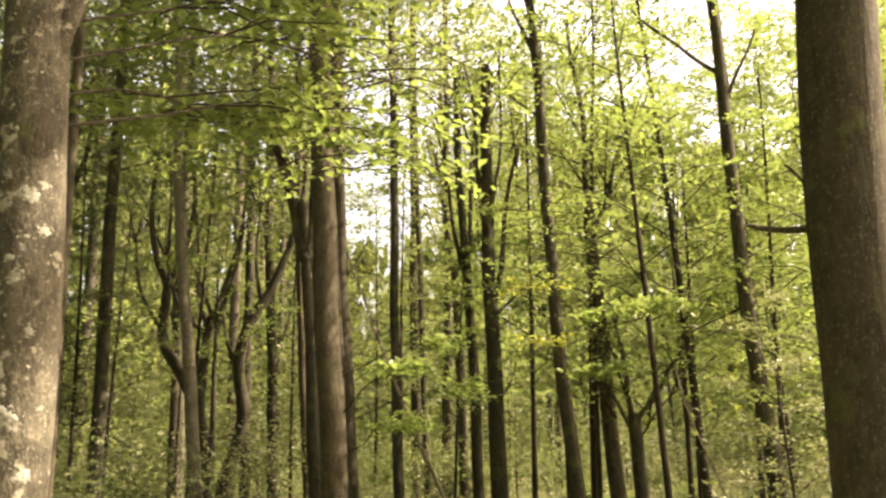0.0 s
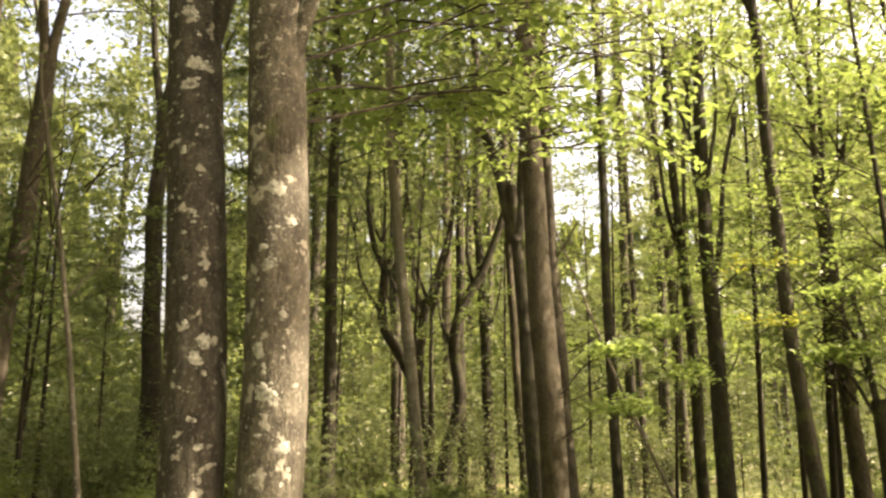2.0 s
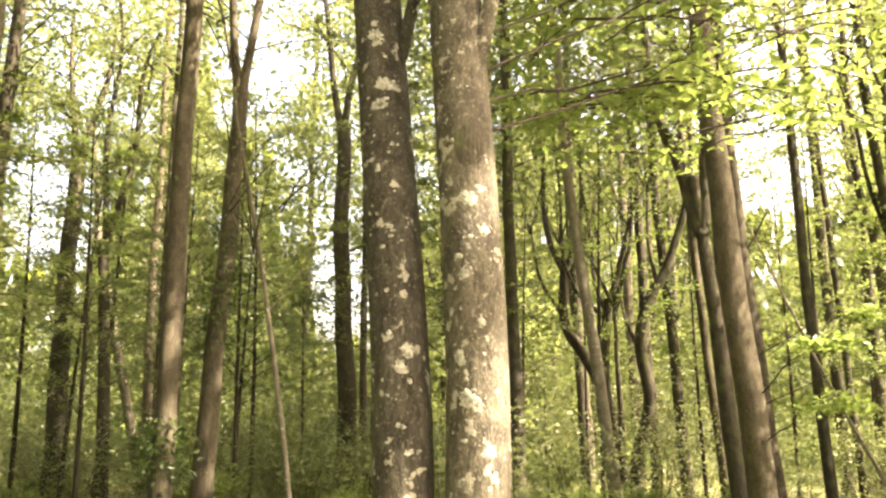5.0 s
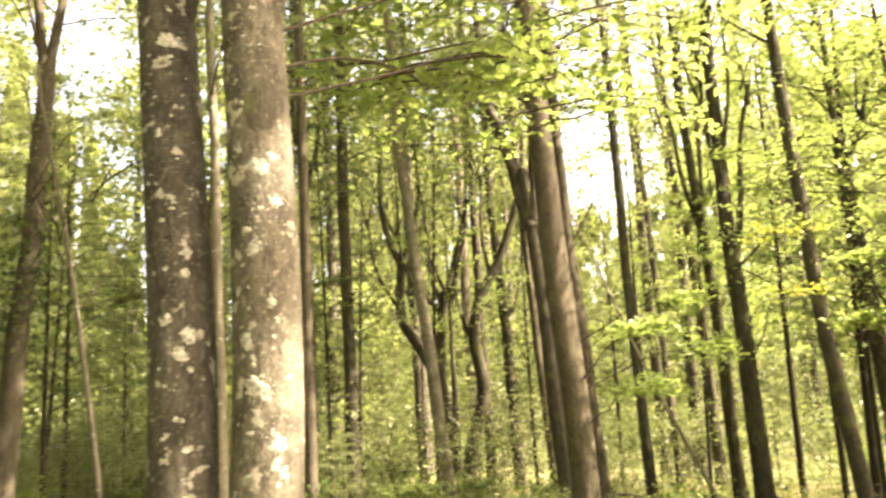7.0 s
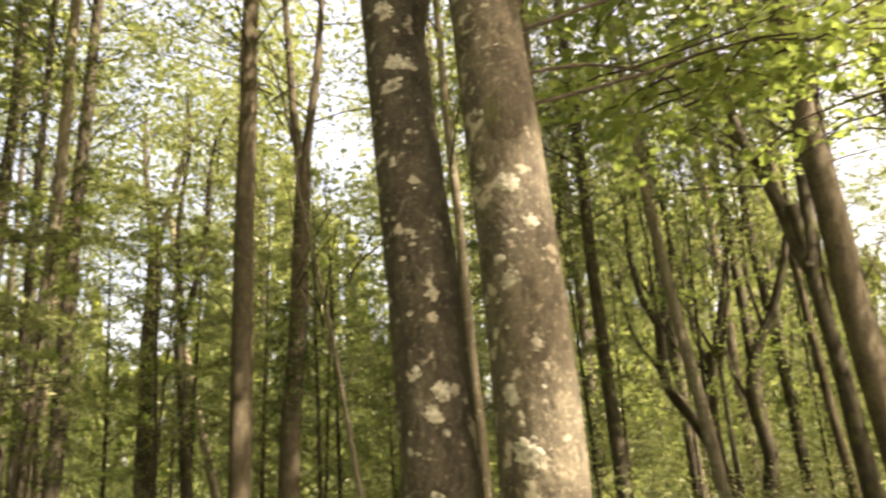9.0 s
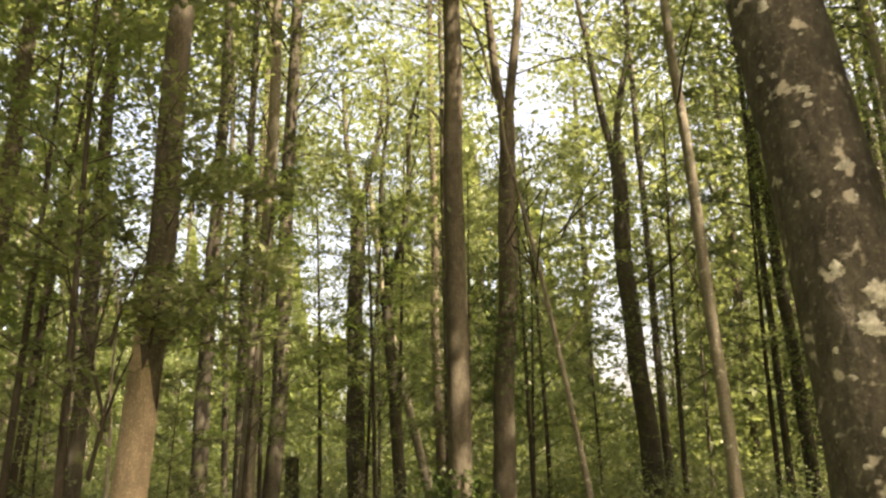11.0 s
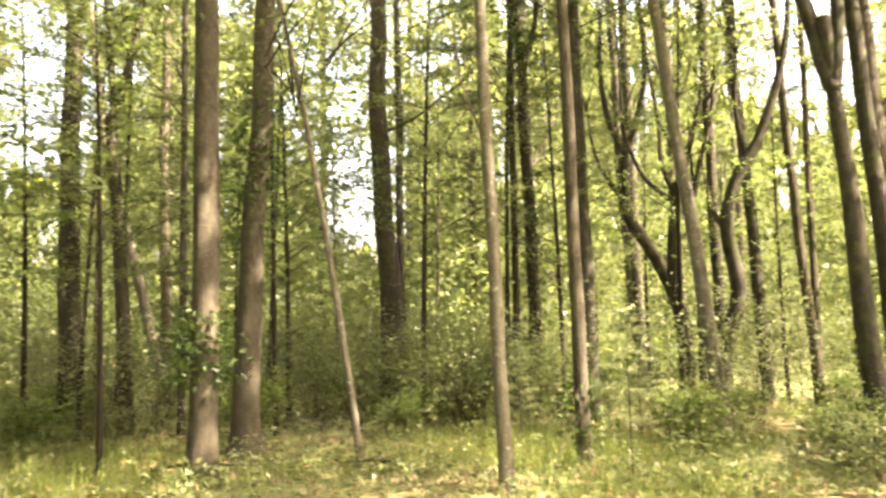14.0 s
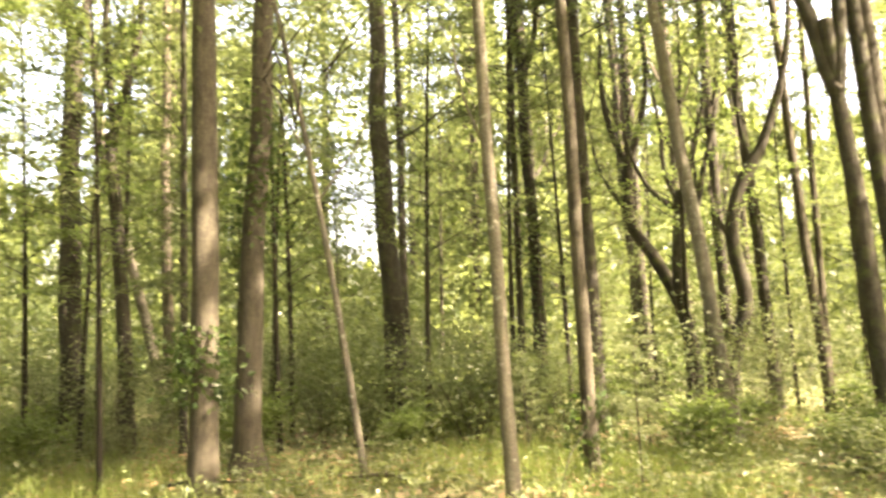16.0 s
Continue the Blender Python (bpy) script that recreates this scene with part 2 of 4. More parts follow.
def spray(wood, foliage, p0, d, length, size, leaves_per_twig=9, droop=0.12, r=0.008):
    """A flat leafy branch: a stem, twigs to both sides, leaves in one loose layer."""
    d = np.asarray(d, float)
    p1 = np.asarray(p0) + d * length
    stem = curve(p0, p1, 7, droop * length, 0.06 * length)
    tube(wood, stem[::2], np.linspace(r, r * 0.3, 4), 4)
    flat = np.array((-d[1], d[0], 0.0))
    flat /= np.linalg.norm(flat) + 1e-9
    for k in range(1, 7):
        for side in (-1, 1):
            if rng.random() < 0.12:
                continue
            tl = length * rng.uniform(0.25, 0.5) * (1.15 - k / 8)
            q0 = stem[k] if k < 6 else stem[6]
            q1 = q0 + (d * 0.75 + side * flat * 0.7 + np.array((0, 0, rng.normal(0, 0.12)))) * tl
            if (k + side) % 4 == 0:
                tube(wood, np.stack([q0, q1]), (r * 0.45, r * 0.2), 3)
            s = rng.random((leaves_per_twig, 1)) ** 0.8
            add_leaves(foliage, q0 * (1 - s) + q1 * s + rng.normal(0, 0.035 + 0.3 * size, (leaves_per_twig, 3)) * (1, 1, 0.55), size, 0.42)


# ---- trees ----
def thing(name, x, y, label, category, group=""):
    root = new(name)
    root.empty_display_size = 0.2
    root.location = (x, y, 0)
    return tagged(root, label, category, group)


def axis(z, lean, bow):
    """The trunk's middle line, bent up to 6 m and straight above."""
    z = np.asarray(z, float)
    low = np.minimum(z, 6.0)
    over = np.maximum(z - 6.0, 0)
    c = [l * low + b * low * low + 0.5 * (l + b * 6) * over for l, b in zip(lean, bow)]
    return np.stack([c[0], c[1], z], -1)


def sway(z, x, y, r):
    """Small crookedness of a trunk that stands at x, y."""
    z = np.asarray(z, float)
    return np.stack([np.sin(z * 1.1 + x * 3) + 0.5 * np.sin(z * 2.7 + y), np.cos(z * 0.9 + y * 3) + 0.5 * np.cos(z * 2.3 + x), 0 * z], -1) * 0.13 * r


def girth(z, r, h, taper, flare):
    low = np.clip(z, 0, None)
    return r * (1.06 - taper * low / h) * (1 + flare * np.exp(-low / 0.16))


def tree(x, y, r, h=15.0, lean=(0, 0), bow=(0, 0), mat=None, label="", limbs=(), crown=(6.5, 33, 2.3), taper=0.5, sides=16, rough=0.045, flare=0.45,
         leaves=LEAF_CANOPY, size=0.105, group="trees of the wood", per=100, ivy=None):
    """A tree: trunk, limbs (height of the fork, end of the limb from there, girth), twigs, crown (lowest leaves, clumps, reach)."""
    root = thing("tree", x, y, label, "tree", group)
    n = max(14, int(h * 5))
    z = np.linspace(-0.06, h, n) if h < 6 else np.concatenate([np.linspace(-0.06, 6, 40), np.linspace(6.3, h, 16)])
    R = girth(z, r, h, taper, flare)
    C = axis(z, lean, bow) + sway(z, x, y, r)
    g = Geo()
    tube(g, C, R, sides, rough)
    trunk = part("trunk", g, mat, root, smooth=True)
    ends = []
    for z0, end, lr in limbs:
        p0 = axis(z0, lean, bow)
        p1 = p0 + np.array(end)
        P = curve(p0, p1, 12, -0.05 * np.linalg.norm(end), 0.025 * np.linalg.norm(end))
        g = Geo()
        tube(g, P, lr * np.linspace(1.0, 0.45, 12), 10, 0.04)
        part("limb", g, mat, root, smooth=True)
        if P[-1][2] > crown[0] - 0.5:
            ends.append(P[-1])
    zmin, clumps, reach = crown
    if clumps:
        wood, fol = Geo(), Geo()
        for k in range(clumps):
            zc = zmin + (h + 1.5 - zmin) * rng.random() if not ends or rng.random() < 0.5 else None
            if ends and (zc is None or zc > h):
                u = rng.uniform(0.25, 1.0)
                base = axis(h, lean, bow) * (1 - u) + ends[k % len(ends)] * u
            else:
                base = axis(min(zc, h), lean, bow)
            a = rng.uniform(0, 6.283)
            q = reach * rng.uniform(0.35, 1.0)
            c = base + np.array((math.cos(a) * q, math.sin(a) * q, rng.uniform(0.1, 0.8)))
            tube(wood, curve(base - (0, 0, 0.4), c, 4, 0.1), np.linspace(0.016, 0.005, 4), 4)
            m = int(per * rng.uniform(0.6, 1.3))
            add_leaves(fol, c + rng.normal(0, 1, (m, 3)) * (0.46, 0.46, 0.2) * rng.uniform(0.6, 1.35), size, 0.6)
        tagged(part("twig_growth", wood, TWIG, root), kind="stuff")
        tagged(part("crown", fol, leaves, root), kind="stuff")
    if ivy:
        fol = Geo()
        lo, hi, m = ivy
        zz = lo + (hi - lo) * rng.beta(1.6, 1.6, m)
        a = rng.uniform(0, 6.283, m)
        add_leaves(fol, axis(zz, lean, bow) + np.stack([np.cos(a), np.sin(a), 0 * a], -1) * (r + 0.02 + rng.gamma(1.3, 0.09, m))[:, None], 0.09, 1.0, up=False)
        tagged(part("ivy", fol, LEAF_DARK, root, "grey-green climbing leaves"), kind="stuff")
    return root


def lichen_patch(root, lean, bow, r, z, angle, size, k=44, rows=5, knot=None):
    """A rounded crust that hugs the trunk; angle in degrees round it from +x."""
    size *= 0.88
    c = axis(z, lean, bow) + sway(z, root.location.x, root.location.y, r)
    g = Geo()
    V = []
    for i in range(rows):
        q = i / (rows - 1)
        for j in range(k):
            t = 2 * math.pi * j / k
            s = size * q * (1 + 0.22 * math.sin(2 * t + z * 9) + 0.1 * math.sin(3 * t + angle) + 0.11 * math.sin(7 * t + z * 31) + 0.10 * math.sin(12 * t + z * 17) + 0.07 * math.sin(19 * t + z * 23))
            a = radians(angle) + s * math.cos(t) / r
            rr = girth(z + s * math.sin(t), r, 13, 0.5, 0.45) * (1.09 if knot else 1.004) + min(0.0025, 0.08 * size) * (1 - q ** 4)
            V.append((c[0] + rr * math.cos(a), c[1] + rr * math.sin(a), z + s * math.sin(t)))
    F = [(i * k + j, i * k + (j + 1) % k, (i + 1) * k + (j + 1) % k, (i + 1) * k + j) for i in range(rows - 1) for j in range(k)]
    g.add(V, F)
    part("knot" if knot else "lichen_patch", g, knot or LICHEN, root, "small dark branch knot" if knot else "pale grey-green lichen crust", smooth=True)


# ---- ground ----
def ground_sheet():
    n = 130
    s = np.linspace(-1, 1, n)
    s = np.sign(s) * (np.abs(s) * 14 + np.abs(s) ** 6 * 500)
    X, Y = np.meshgrid(s - 5, s + 9, indexing="ij")
    Z = -0.04 + 0.03 * np.sin(X * 1.3 + 0.7) * np.cos(Y * 1.1) + 0.015 * np.sin(X * 3.1 + Y * 2.3)
    V = np.stack([X, Y, Z], -1).reshape(-1, 3)
    i, j = np.meshgrid(np.arange(n - 1), np.arange(n - 1), indexing="ij")
    g = Geo()
    g.add(V, np.stack([i * n + j, (i + 1) * n + j, (i + 1) * n + j + 1, i * n + j + 1], -1).reshape(-1, 4))
    ob = new("ground", g.mesh("ground", SOIL, True))
    tagged(ob, "forest floor of brown leaf litter and low green growth", "ground", kind="structure")


ground_sheet()

# ---- the two lichened trees beside the path ----
L_A, B_A = (-0.019, 0.093), (-0.0169, -0.0098)
tree_a = tree(-1.84, 3.00, 0.113, 13, L_A, B_A, BARK_LICHEN, "grey-brown tree trunk blotched with pale lichen", limbs=[(2.9, (0.28, 0.16, 1.6), 0.035)], crown=(7.0, 12, 2.0), sides=40, rough=0.01)
L_B, B_B = (0.080, 0.066), (-0.0248, -0.0135)
tree_b = tree(-1.69, 3.12, 0.118, 13, L_B, B_B, BARK_SPOTTED_SUNLIT, "thick lichen-spotted tree trunk with an old branch scar",
              limbs=[(2.85, (0.35, 0.1, 1.5), 0.04)], crown=(6.0, 20, 2.2), sides=40, rough=0.01)
for z, a, s in ((3.2, 295, 0.042), (2.97, 310, 0.05), (2.88, 292, 0.036), (2.35, 300, 0.014), (2.15, 318, 0.018), (1.92, 285, 0.02), (1.86, 320, 0.034), (1.8, 305, 0.03), (1.5, 315, 0.016),
                (1.2, 290, 0.03), (0.8, 310, 0.035), (2.6, 280, 0.018)):
    lichen_patch(tree_a, L_A, B_A, 0.113, z, a, s)
for z, a, s in ((1.68, 285, 0.042), (1.83, 268, 0.03), (2.14, 285, 0.03), (2.2, 272, 0.018), (2.42, 300, 0.04), (2.5, 262, 0.02), (1.95, 310, 0.022), (1.5, 318, 0.03), (1.4, 270, 0.018), (1.1, 290, 0.04),
                (0.7, 305, 0.04), (2.3, 325, 0.024), (2.0, 252, 0.016)):
    lichen_patch(tree_b, L_B, B_B, 0.118, z, a, s)


def lichen_specks(root, lean, bow, r, count):
    for _ in range(count):
        lichen_patch(root, lean, bow, r, rng.uniform(0.6, 3.5), rng.uniform(235, 345), rng.uniform(0.005, 0.013), 9, 3)


lichen_specks(tree_a, L_A, B_A, 0.113, 60)
lichen_specks(tree_b, L_B, B_B, 0.118, 80)


def burl(root, lean, bow, r, z, angle, size):
    """A swelling where a branch was lost: a low mound out of the bark, with a sunken dark middle."""
    c = axis(z, lean, bow) + sway(z, root.location.x, root.location.y, r)
    V, k, rows = [], 20, 9
    for i in range(rows):
        q = i / (rows - 1)
        for j in range(k):
            t = 2 * math.pi * j / k
            s = size * q * (1 + 0.12 * math.sin(2 * t + 1) + 0.08 * math.sin(5 * t))
            a = radians(angle) + s * math.cos(t) / r * 0.8
            rr = girth(z, r, 13, 0.5, 0.45) * 0.985 + 0.16 * size * (math.cos(q * math.pi) * 0.5 + 0.5) - 0.10 * size * math.exp(-(q / 0.3) ** 2)
            V.append((c[0] + rr * math.cos(a), c[1] + rr * math.sin(a), z + 1.35 * s * math.sin(t)))
    g = Geo()
    g.add(V, [(i * k + j, i * k + (j + 1) % k, (i + 1) * k + (j + 1) % k, (i + 1) * k + j) for i in range(rows - 1) for j in range(k)])
    part("branch_scar", g, BARK_DARK, root, "dark swollen scar of a lost branch", smooth=True)


burl(tree_b, L_B, B_B, 0.118, 2.62, 312, 0.10)
wood, fol = Geo(), Geo()
for z0, end in ((2.95, (0.9, 2.9, 1.3)), (3.1, (0.1, 3.1, 1.6)), (3.6, (1.4, 2.6, 1.1)), (3.9, (0.5, 2.4, 1.2)), (3.4, (-0.4, 2.6, 1.5)), (4.3, (1.8, 1.9, 0.9)), (2.7, (0.75, 2.6, 0.85)), (2.8, (0.0, 2.5, 0.8))):
    p0 = axis(z0, L_B, B_B)
    P = curve(p0, p0 + np.array(end), 9, 0.15, 0.12)
    tube(wood, P, np.linspace(0.008, 0.004, 9), 6)
    for k in range(3, 9):
        for side in (-1, 1):
            dd = np.array((side * 0.8 + rng.normal(0, 0.2), 0.45 + rng.normal(0, 0.3), rng.normal(-0.05, 0.1)))
            spray(wood, fol, P[k], dd / np.linalg.norm(dd), rng.uniform(0.5, 1.0), 0.08, 5)
tagged(part("twig_growth", wood, TWIG, tree_b, "thin dark spreading branches"), kind="stuff")
tagged(part("foliage", fol, LEAF_MAPLE, tree_b, "green drooping leaves on low branches"), kind="stuff")

# ---- trees of the glade, by place ----
GREY = "straight grey-brown forest tree with bare lower trunk"
knotty = tree(-8.42, 7.50, 0.138, 17, (-0.016, 0.013), (-0.0020, 0.0030), BARK_BROWN, "thick straight brown-barked tree ringed with small dark knots", ivy=(0.85, 1.7, 460))
for z in (0.25, 0.4, 0.62, 0.8, 1.05, 1.3, 1.62, 2.1):
    lichen_patch(knotty, (-0.016, 0.013), (-0.0020, 0.0030), 0.138, z, 300 + 35 * math.sin(z * 40), 0.022, 12, 4, BARK_DARK)
swollen = tree(-9.28, 8.98, 0.149, 6.9, (-0.004, 0.022), (0.0015, 0.0044), mat=BARK_BROWN, label="tall tree with a forked crown and root-swollen base", taper=0.3, flare=0.85, ivy=(2.5, 4.8, 620),
     limbs=[(6.5, (-0.3, -0.3, 4.5), 0.085), (6.5, (0.3, 0.32, 4.5), 0.085), (6.7, (-0.5, -0.45, 2.6), 0.03)], crown=(8.0, 22, 2.2))
for z in (0.35, 0.55, 0.9, 1.2, 1.5):
    lichen_patch(swollen, (-0.004, 0.022), (0.0015, 0.0044), 0.145, z, 300 + 30 * math.sin(z * 50), 0.024, 12, 4, BARK_DARK)
tree(-7.61, 9.03, 0.042, 6.5, (-0.127, -0.031), (-0.0076, -0.0058), BARK_PALE, "slender crooked pale sapling leaning over", limbs=[(3.1, (0.55, 0.25, 0.9), 0.016), (3.6, (-0.5, -0.2, 1.1), 0.014)], crown=(4.2, 10, 0.9), per=30, size=0.09, sides=10, flare=0.2)
tree(-10.80, 14.23, 0.196, 8.0, (-0.027, -0.032), (0.0009, 0.0001), BARK_DARK, "dark tall tree forking high up", taper=0.3,
     limbs=[(7.7, (-0.5, -0.35, 4.5), 0.09), (7.7, (0.4, 0.3, 4.5), 0.09), (5.2, (1.3, 0.9, 1.0), 0.035)], crown=(8.0, 20, 2.4))
tree(-12.25, 16.67, 0.094, 15, (-0.005, -0.003), (0.0000, 0.0000), mat=BARK_DARK, label="thin dark tree standing close behind a thicker one")
tree(-5.51, 8.43, 0.065, 9, (-0.010, -0.018), (-0.0025, -0.0014), BARK_PALE, "slim pale-barked young tree in the glade", limbs=[(3.1, (-0.35, -0.12, 1.3), 0.018), (2.55, (0.25, 0.1, 0.12), 0.008)], crown=(5.5, 12, 1.2), sides=14, flare=0.25)
tree(-5.45, 10.17, 0.080, 11, (-0.013, 0.013), (-0.0004, -0.0027), BARK_BROWN, "slim upright brown tree with small leafy shoots", crown=(5.5, 14, 1.4), flare=0.3, ivy=(0.05, 0.9, 150))
tree(-6.91, 14.37, 0.086, 12, (-0.041, -0.020), (0.0026, 0.0005), BARK_BROWN, GREY)
tree(-8.64, 15.78, 0.128, 7.0, (0.003, 0.001), (-0.0026, -0.0016), BARK_DARK, "dark ivy-clad tree with a forked top", taper=0.3, ivy=(0.8, 4.6, 420), limbs=[(6.4, (0.6, 0.25, 3.0), 0.07), (6.4, (-0.2, -0.1, 4.0), 0.09)], crown=(5.5, 24, 2.4))
tree(-8.76, 15.25, 0.072, 12, (0.005, 0.002), (0.0000, 0.0000), mat=BARK_DARK, label=GREY)
tree(-4.54, 12.82, 0.098, 11, (-0.116, -0.007), (0.0001, 0.0019), BARK_PALE, "pale leaning tree with a small broken side shoot", limbs=[(4.4, (0.3, 0.1, 0.8), 0.02), (4.8, (-0.2, 0.0, 0.4), 0.018)], crown=(6.5, 14, 1.6))
tree(-3.88, 16.70, 0.083, 13, (-0.055, -0.007), (0.0000, 0.0000), BARK_BROWN, GREY)
tree(-4.00, 17.69, 0.066, 13, (0.009, 0.001), (0.0000, 0.0000), BARK_BROWN, GREY)
tree(-2.73, 12.80, 0.136, 5.2, (-0.065, -0.050), (0.0010, -0.0033), BARK_DARK, "dark heavy tree forking into two limbs", taper=0.5, limbs=[(4.3, (-0.75, -0.05, 3.4), 0.115), (4.3, (0.35, 0.02, 3.8), 0.1)], crown=(6.0, 20, 2.4), flare=0.7)
tree(-2.49, 13.13, 0.112, 14, (-0.050, -0.002), (0.0000, 0.0000), BARK_DARK, "dark trunk grown against a heavier one", flare=0.6)
tree(-2.34, 13.18, 0.134, 14, (-0.082, 0.029), (0.0040, 0.0004), BARK_BROWN, "brown leaning tree with one thin bare side branch", limbs=[(4.1, (0.45, 0.0, 0.65), 0.022)])
ringed = tree(-1.80, 9.32, 0.141, 14, (-0.039, -0.015), (-0.0019, 0.0015), BARK_BROWN, "warm brown tree with ringed knots and lichen, sunlit", limbs=[(2.65, (-0.3, 0.05, 1.1), 0.014)], crown=(8.5, 8, 2.0), sides=28, rough=0.03)

tree(-6.95, 14.36, 0.125, 14, (-0.028, -0.020), (0.0026, 0.0009), BARK_DARK, "dark straight tree behind the lichened trunks", crown=(7.5, 14, 2.0))

# the many-limbed trees further back
def bend(points, n=26):
    """A smooth line through a few places."""
    P = np.asarray(points, float)
    s = np.concatenate([[0], np.cumsum(np.linalg.norm(np.diff(P, axis=0), axis=1))])
    M = np.gradient(P, s, axis=0)
    out = []
    for q in np.linspace(0, s[-1], n):
        k = min(int(np.searchsorted(s, q, side="right")) - 1, len(s) - 2)
        h = s[k + 1] - s[k]
        u = (q - s[k]) / h
        out.append((2 * u**3 - 3 * u**2 + 1) * P[k] + (u**3 - 2 * u**2 + u) * h * M[k] + (3 * u**2 - 2 * u**3) * P[k + 1] + (u**3 - u**2) * h * M[k + 1])
    return np.array(out)


def crooked_tree(x, y, stem, r, limbs, label, clumps=14, reach=1.6):
    """A tree with a bent stem; stem and limbs are given from the foot of the tree (sideways, back, up)."""
    root = thing("tree", x, y, label, "tree", "trees of the wood")
    g = Geo()
    P = bend(stem)
    tube(g, P, r * np.linspace(1.1, 0.72, len(P)) * (1 + 0.5 * np.exp(-np.maximum(P[:, 2], 0) / 0.2)), 14, 0.05)
    part("trunk", g, BARK_DARK, root, smooth=True)
    ends = []
    for pts, lr in limbs:
        g = Geo()
        P = bend(pts, 18)
        tube(g, P, lr * np.linspace(1.0, 0.35 if P[-1][2] > 5 else 0.12, len(P)), 10, 0.05)
        part("limb", g, BARK_DARK, root, smooth=True)
        if P[-1][2] > 5:
            ends.append(P[-1])
    wood, fol = Geo(), Geo()
    for k in range(clumps):
        base = ends[k % len(ends)]
        a, q = rng.uniform(0, 6.283), reach * rng.uniform(0.3, 1.0)
        c = base + np.array((math.cos(a) * q, math.sin(a) * q, rng.uniform(-0.2, 2.2)))
        tube(wood, curve(base - (0, 0, 0.2), c, 4, 0.1), np.linspace(0.016, 0.005, 4), 4)
        m = int(92 * rng.uniform(0.6, 1.3))
        add_leaves(fol, c + rng.normal(0, 1, (m, 3)) * (0.5, 0.5, 0.24) * rng.uniform(0.7, 1.4), 0.115, 0.6)
    tagged(part("twig_growth", wood, TWIG, root), kind="stuff")
    tagged(part("crown", fol, LEAF_CANOPY, root), kind="stuff")
    return root


crooked_tree(-6.50, 18.22, [(0, 0, -0.06), (0.02, 0.01, 1.2), (-0.13, -0.03, 2.0), (-0.6, -0.16, 3.1), (-0.95, -0.28, 3.7), (-0.98, -0.29, 4.8), (-0.95, -0.28, 5.2)], 0.145,
             [([(-0.96, -0.28, 5.0), (-1.25, -0.38, 5.75), (-1.38, -0.43, 6.7), (-1.32, -0.4, 8.2)], 0.085), ([(-0.95, -0.28, 5.1), (-1.0, -0.29, 5.8), (-1.0, -0.29, 6.7), (-1.08, -0.32, 8.2)], 0.05),
              ([(-0.95, -0.28, 5.0), (-0.74, -0.21, 5.65), (-0.54, -0.15, 6.5), (-0.56, -0.15, 8.0)], 0.085), ([(-0.95, -0.28, 3.9), (-1.5, -0.45, 4.9), (-1.7, -0.5, 6.2)], 0.05)],
             "dark tree with a bent trunk forking like a Y")
crooked_tree(-6.36, 17.75, [(0, 0, -0.06), (-0.03, 0, 1.2), (-0.16, -0.05, 2.6), (-0.1, -0.03, 3.5), (0.0, 0, 4.3)], 0.13,
             [([(-0.06, 0, 4.0), (-0.28, -0.08, 4.7), (-0.3, -0.09, 5.5), (-0.4, -0.12, 6.35), (-0.6, -0.15, 8.0)], 0.055), ([(-0.08, -0.02, 3.9), (-0.55, -0.16, 4.35), (-0.85, -0.25, 5.0), (-1.0, -0.3, 5.8)], 0.06),
              ([(0.0, 0, 4.1), (0.25, 0.06, 5.0), (0.47, 0.11, 5.8), (0.6, 0.15, 7.0), (0.6, 0.15, 8.4)], 0.07)],
             "dark many-limbed tree in the backlight")
crooked_tree(-5.2, 15.53, [(0, 0, -0.06), (0.05, 0.02, 0.9), (0.32, 0.11, 1.95), (0.21, 0.07, 3.2), (0.36, 0.13, 3.8), (0.73, 0.24, 4.45)], 0.13,
             [([(0.7, 0.23, 4.4), (1.1, 0.34, 5.55), (1.26, 0.38, 6.3), (1.3, 0.4, 8.0)], 0.085), ([(0.2, 0.07, 2.9), (0.0, 0.0, 3.4), (-0.15, -0.05, 4.4)], 0.05), ([(0.55, 0.18, 4.2), (0.45, 0.15, 4.9), (0.48, 0.16, 6.2)], 0.045)],
             "dark crooked tree with a wavy trunk and spread limbs")
tree(-5.62, 16.10, 0.080, 5.4, (0.004, 0.0), (-0.003, 0.0), BARK_DARK, "dark stem beside a crooked tree", taper=0.95, limbs=[(3.7, (0.45, 0.12, 2.2), 0.06), (3.9, (-0.45, -0.12, 1.1), 0.045)], crown=(5.6, 8, 1.6))
tree(-4.90, 17.93, 0.11, 14, (-0.045, -0.013), mat=BARK_DARK, label=GREY, crown=(8.0, 14, 1.8))
tree(-6.00, 19.36, 0.12, 14, (-0.015, -0.003), mat=BARK_DARK, label=GREY, crown=(8.0, 14, 1.8))
tree(-8.95, 22.9, 0.16, 14, (-0.05, -0.015), mat=BARK_DARK, label="straight dark tree behind a pale leaning one", crown=(7.0, 14, 1.8), limbs=[(4.6, (-0.45, -0.1, 1.4), 0.05)])
tree(-8.04, 20.21, 0.133, 15, (-0.012, -0.004), (0.0000, 0.0000), mat=BARK_DARK, label=GREY)

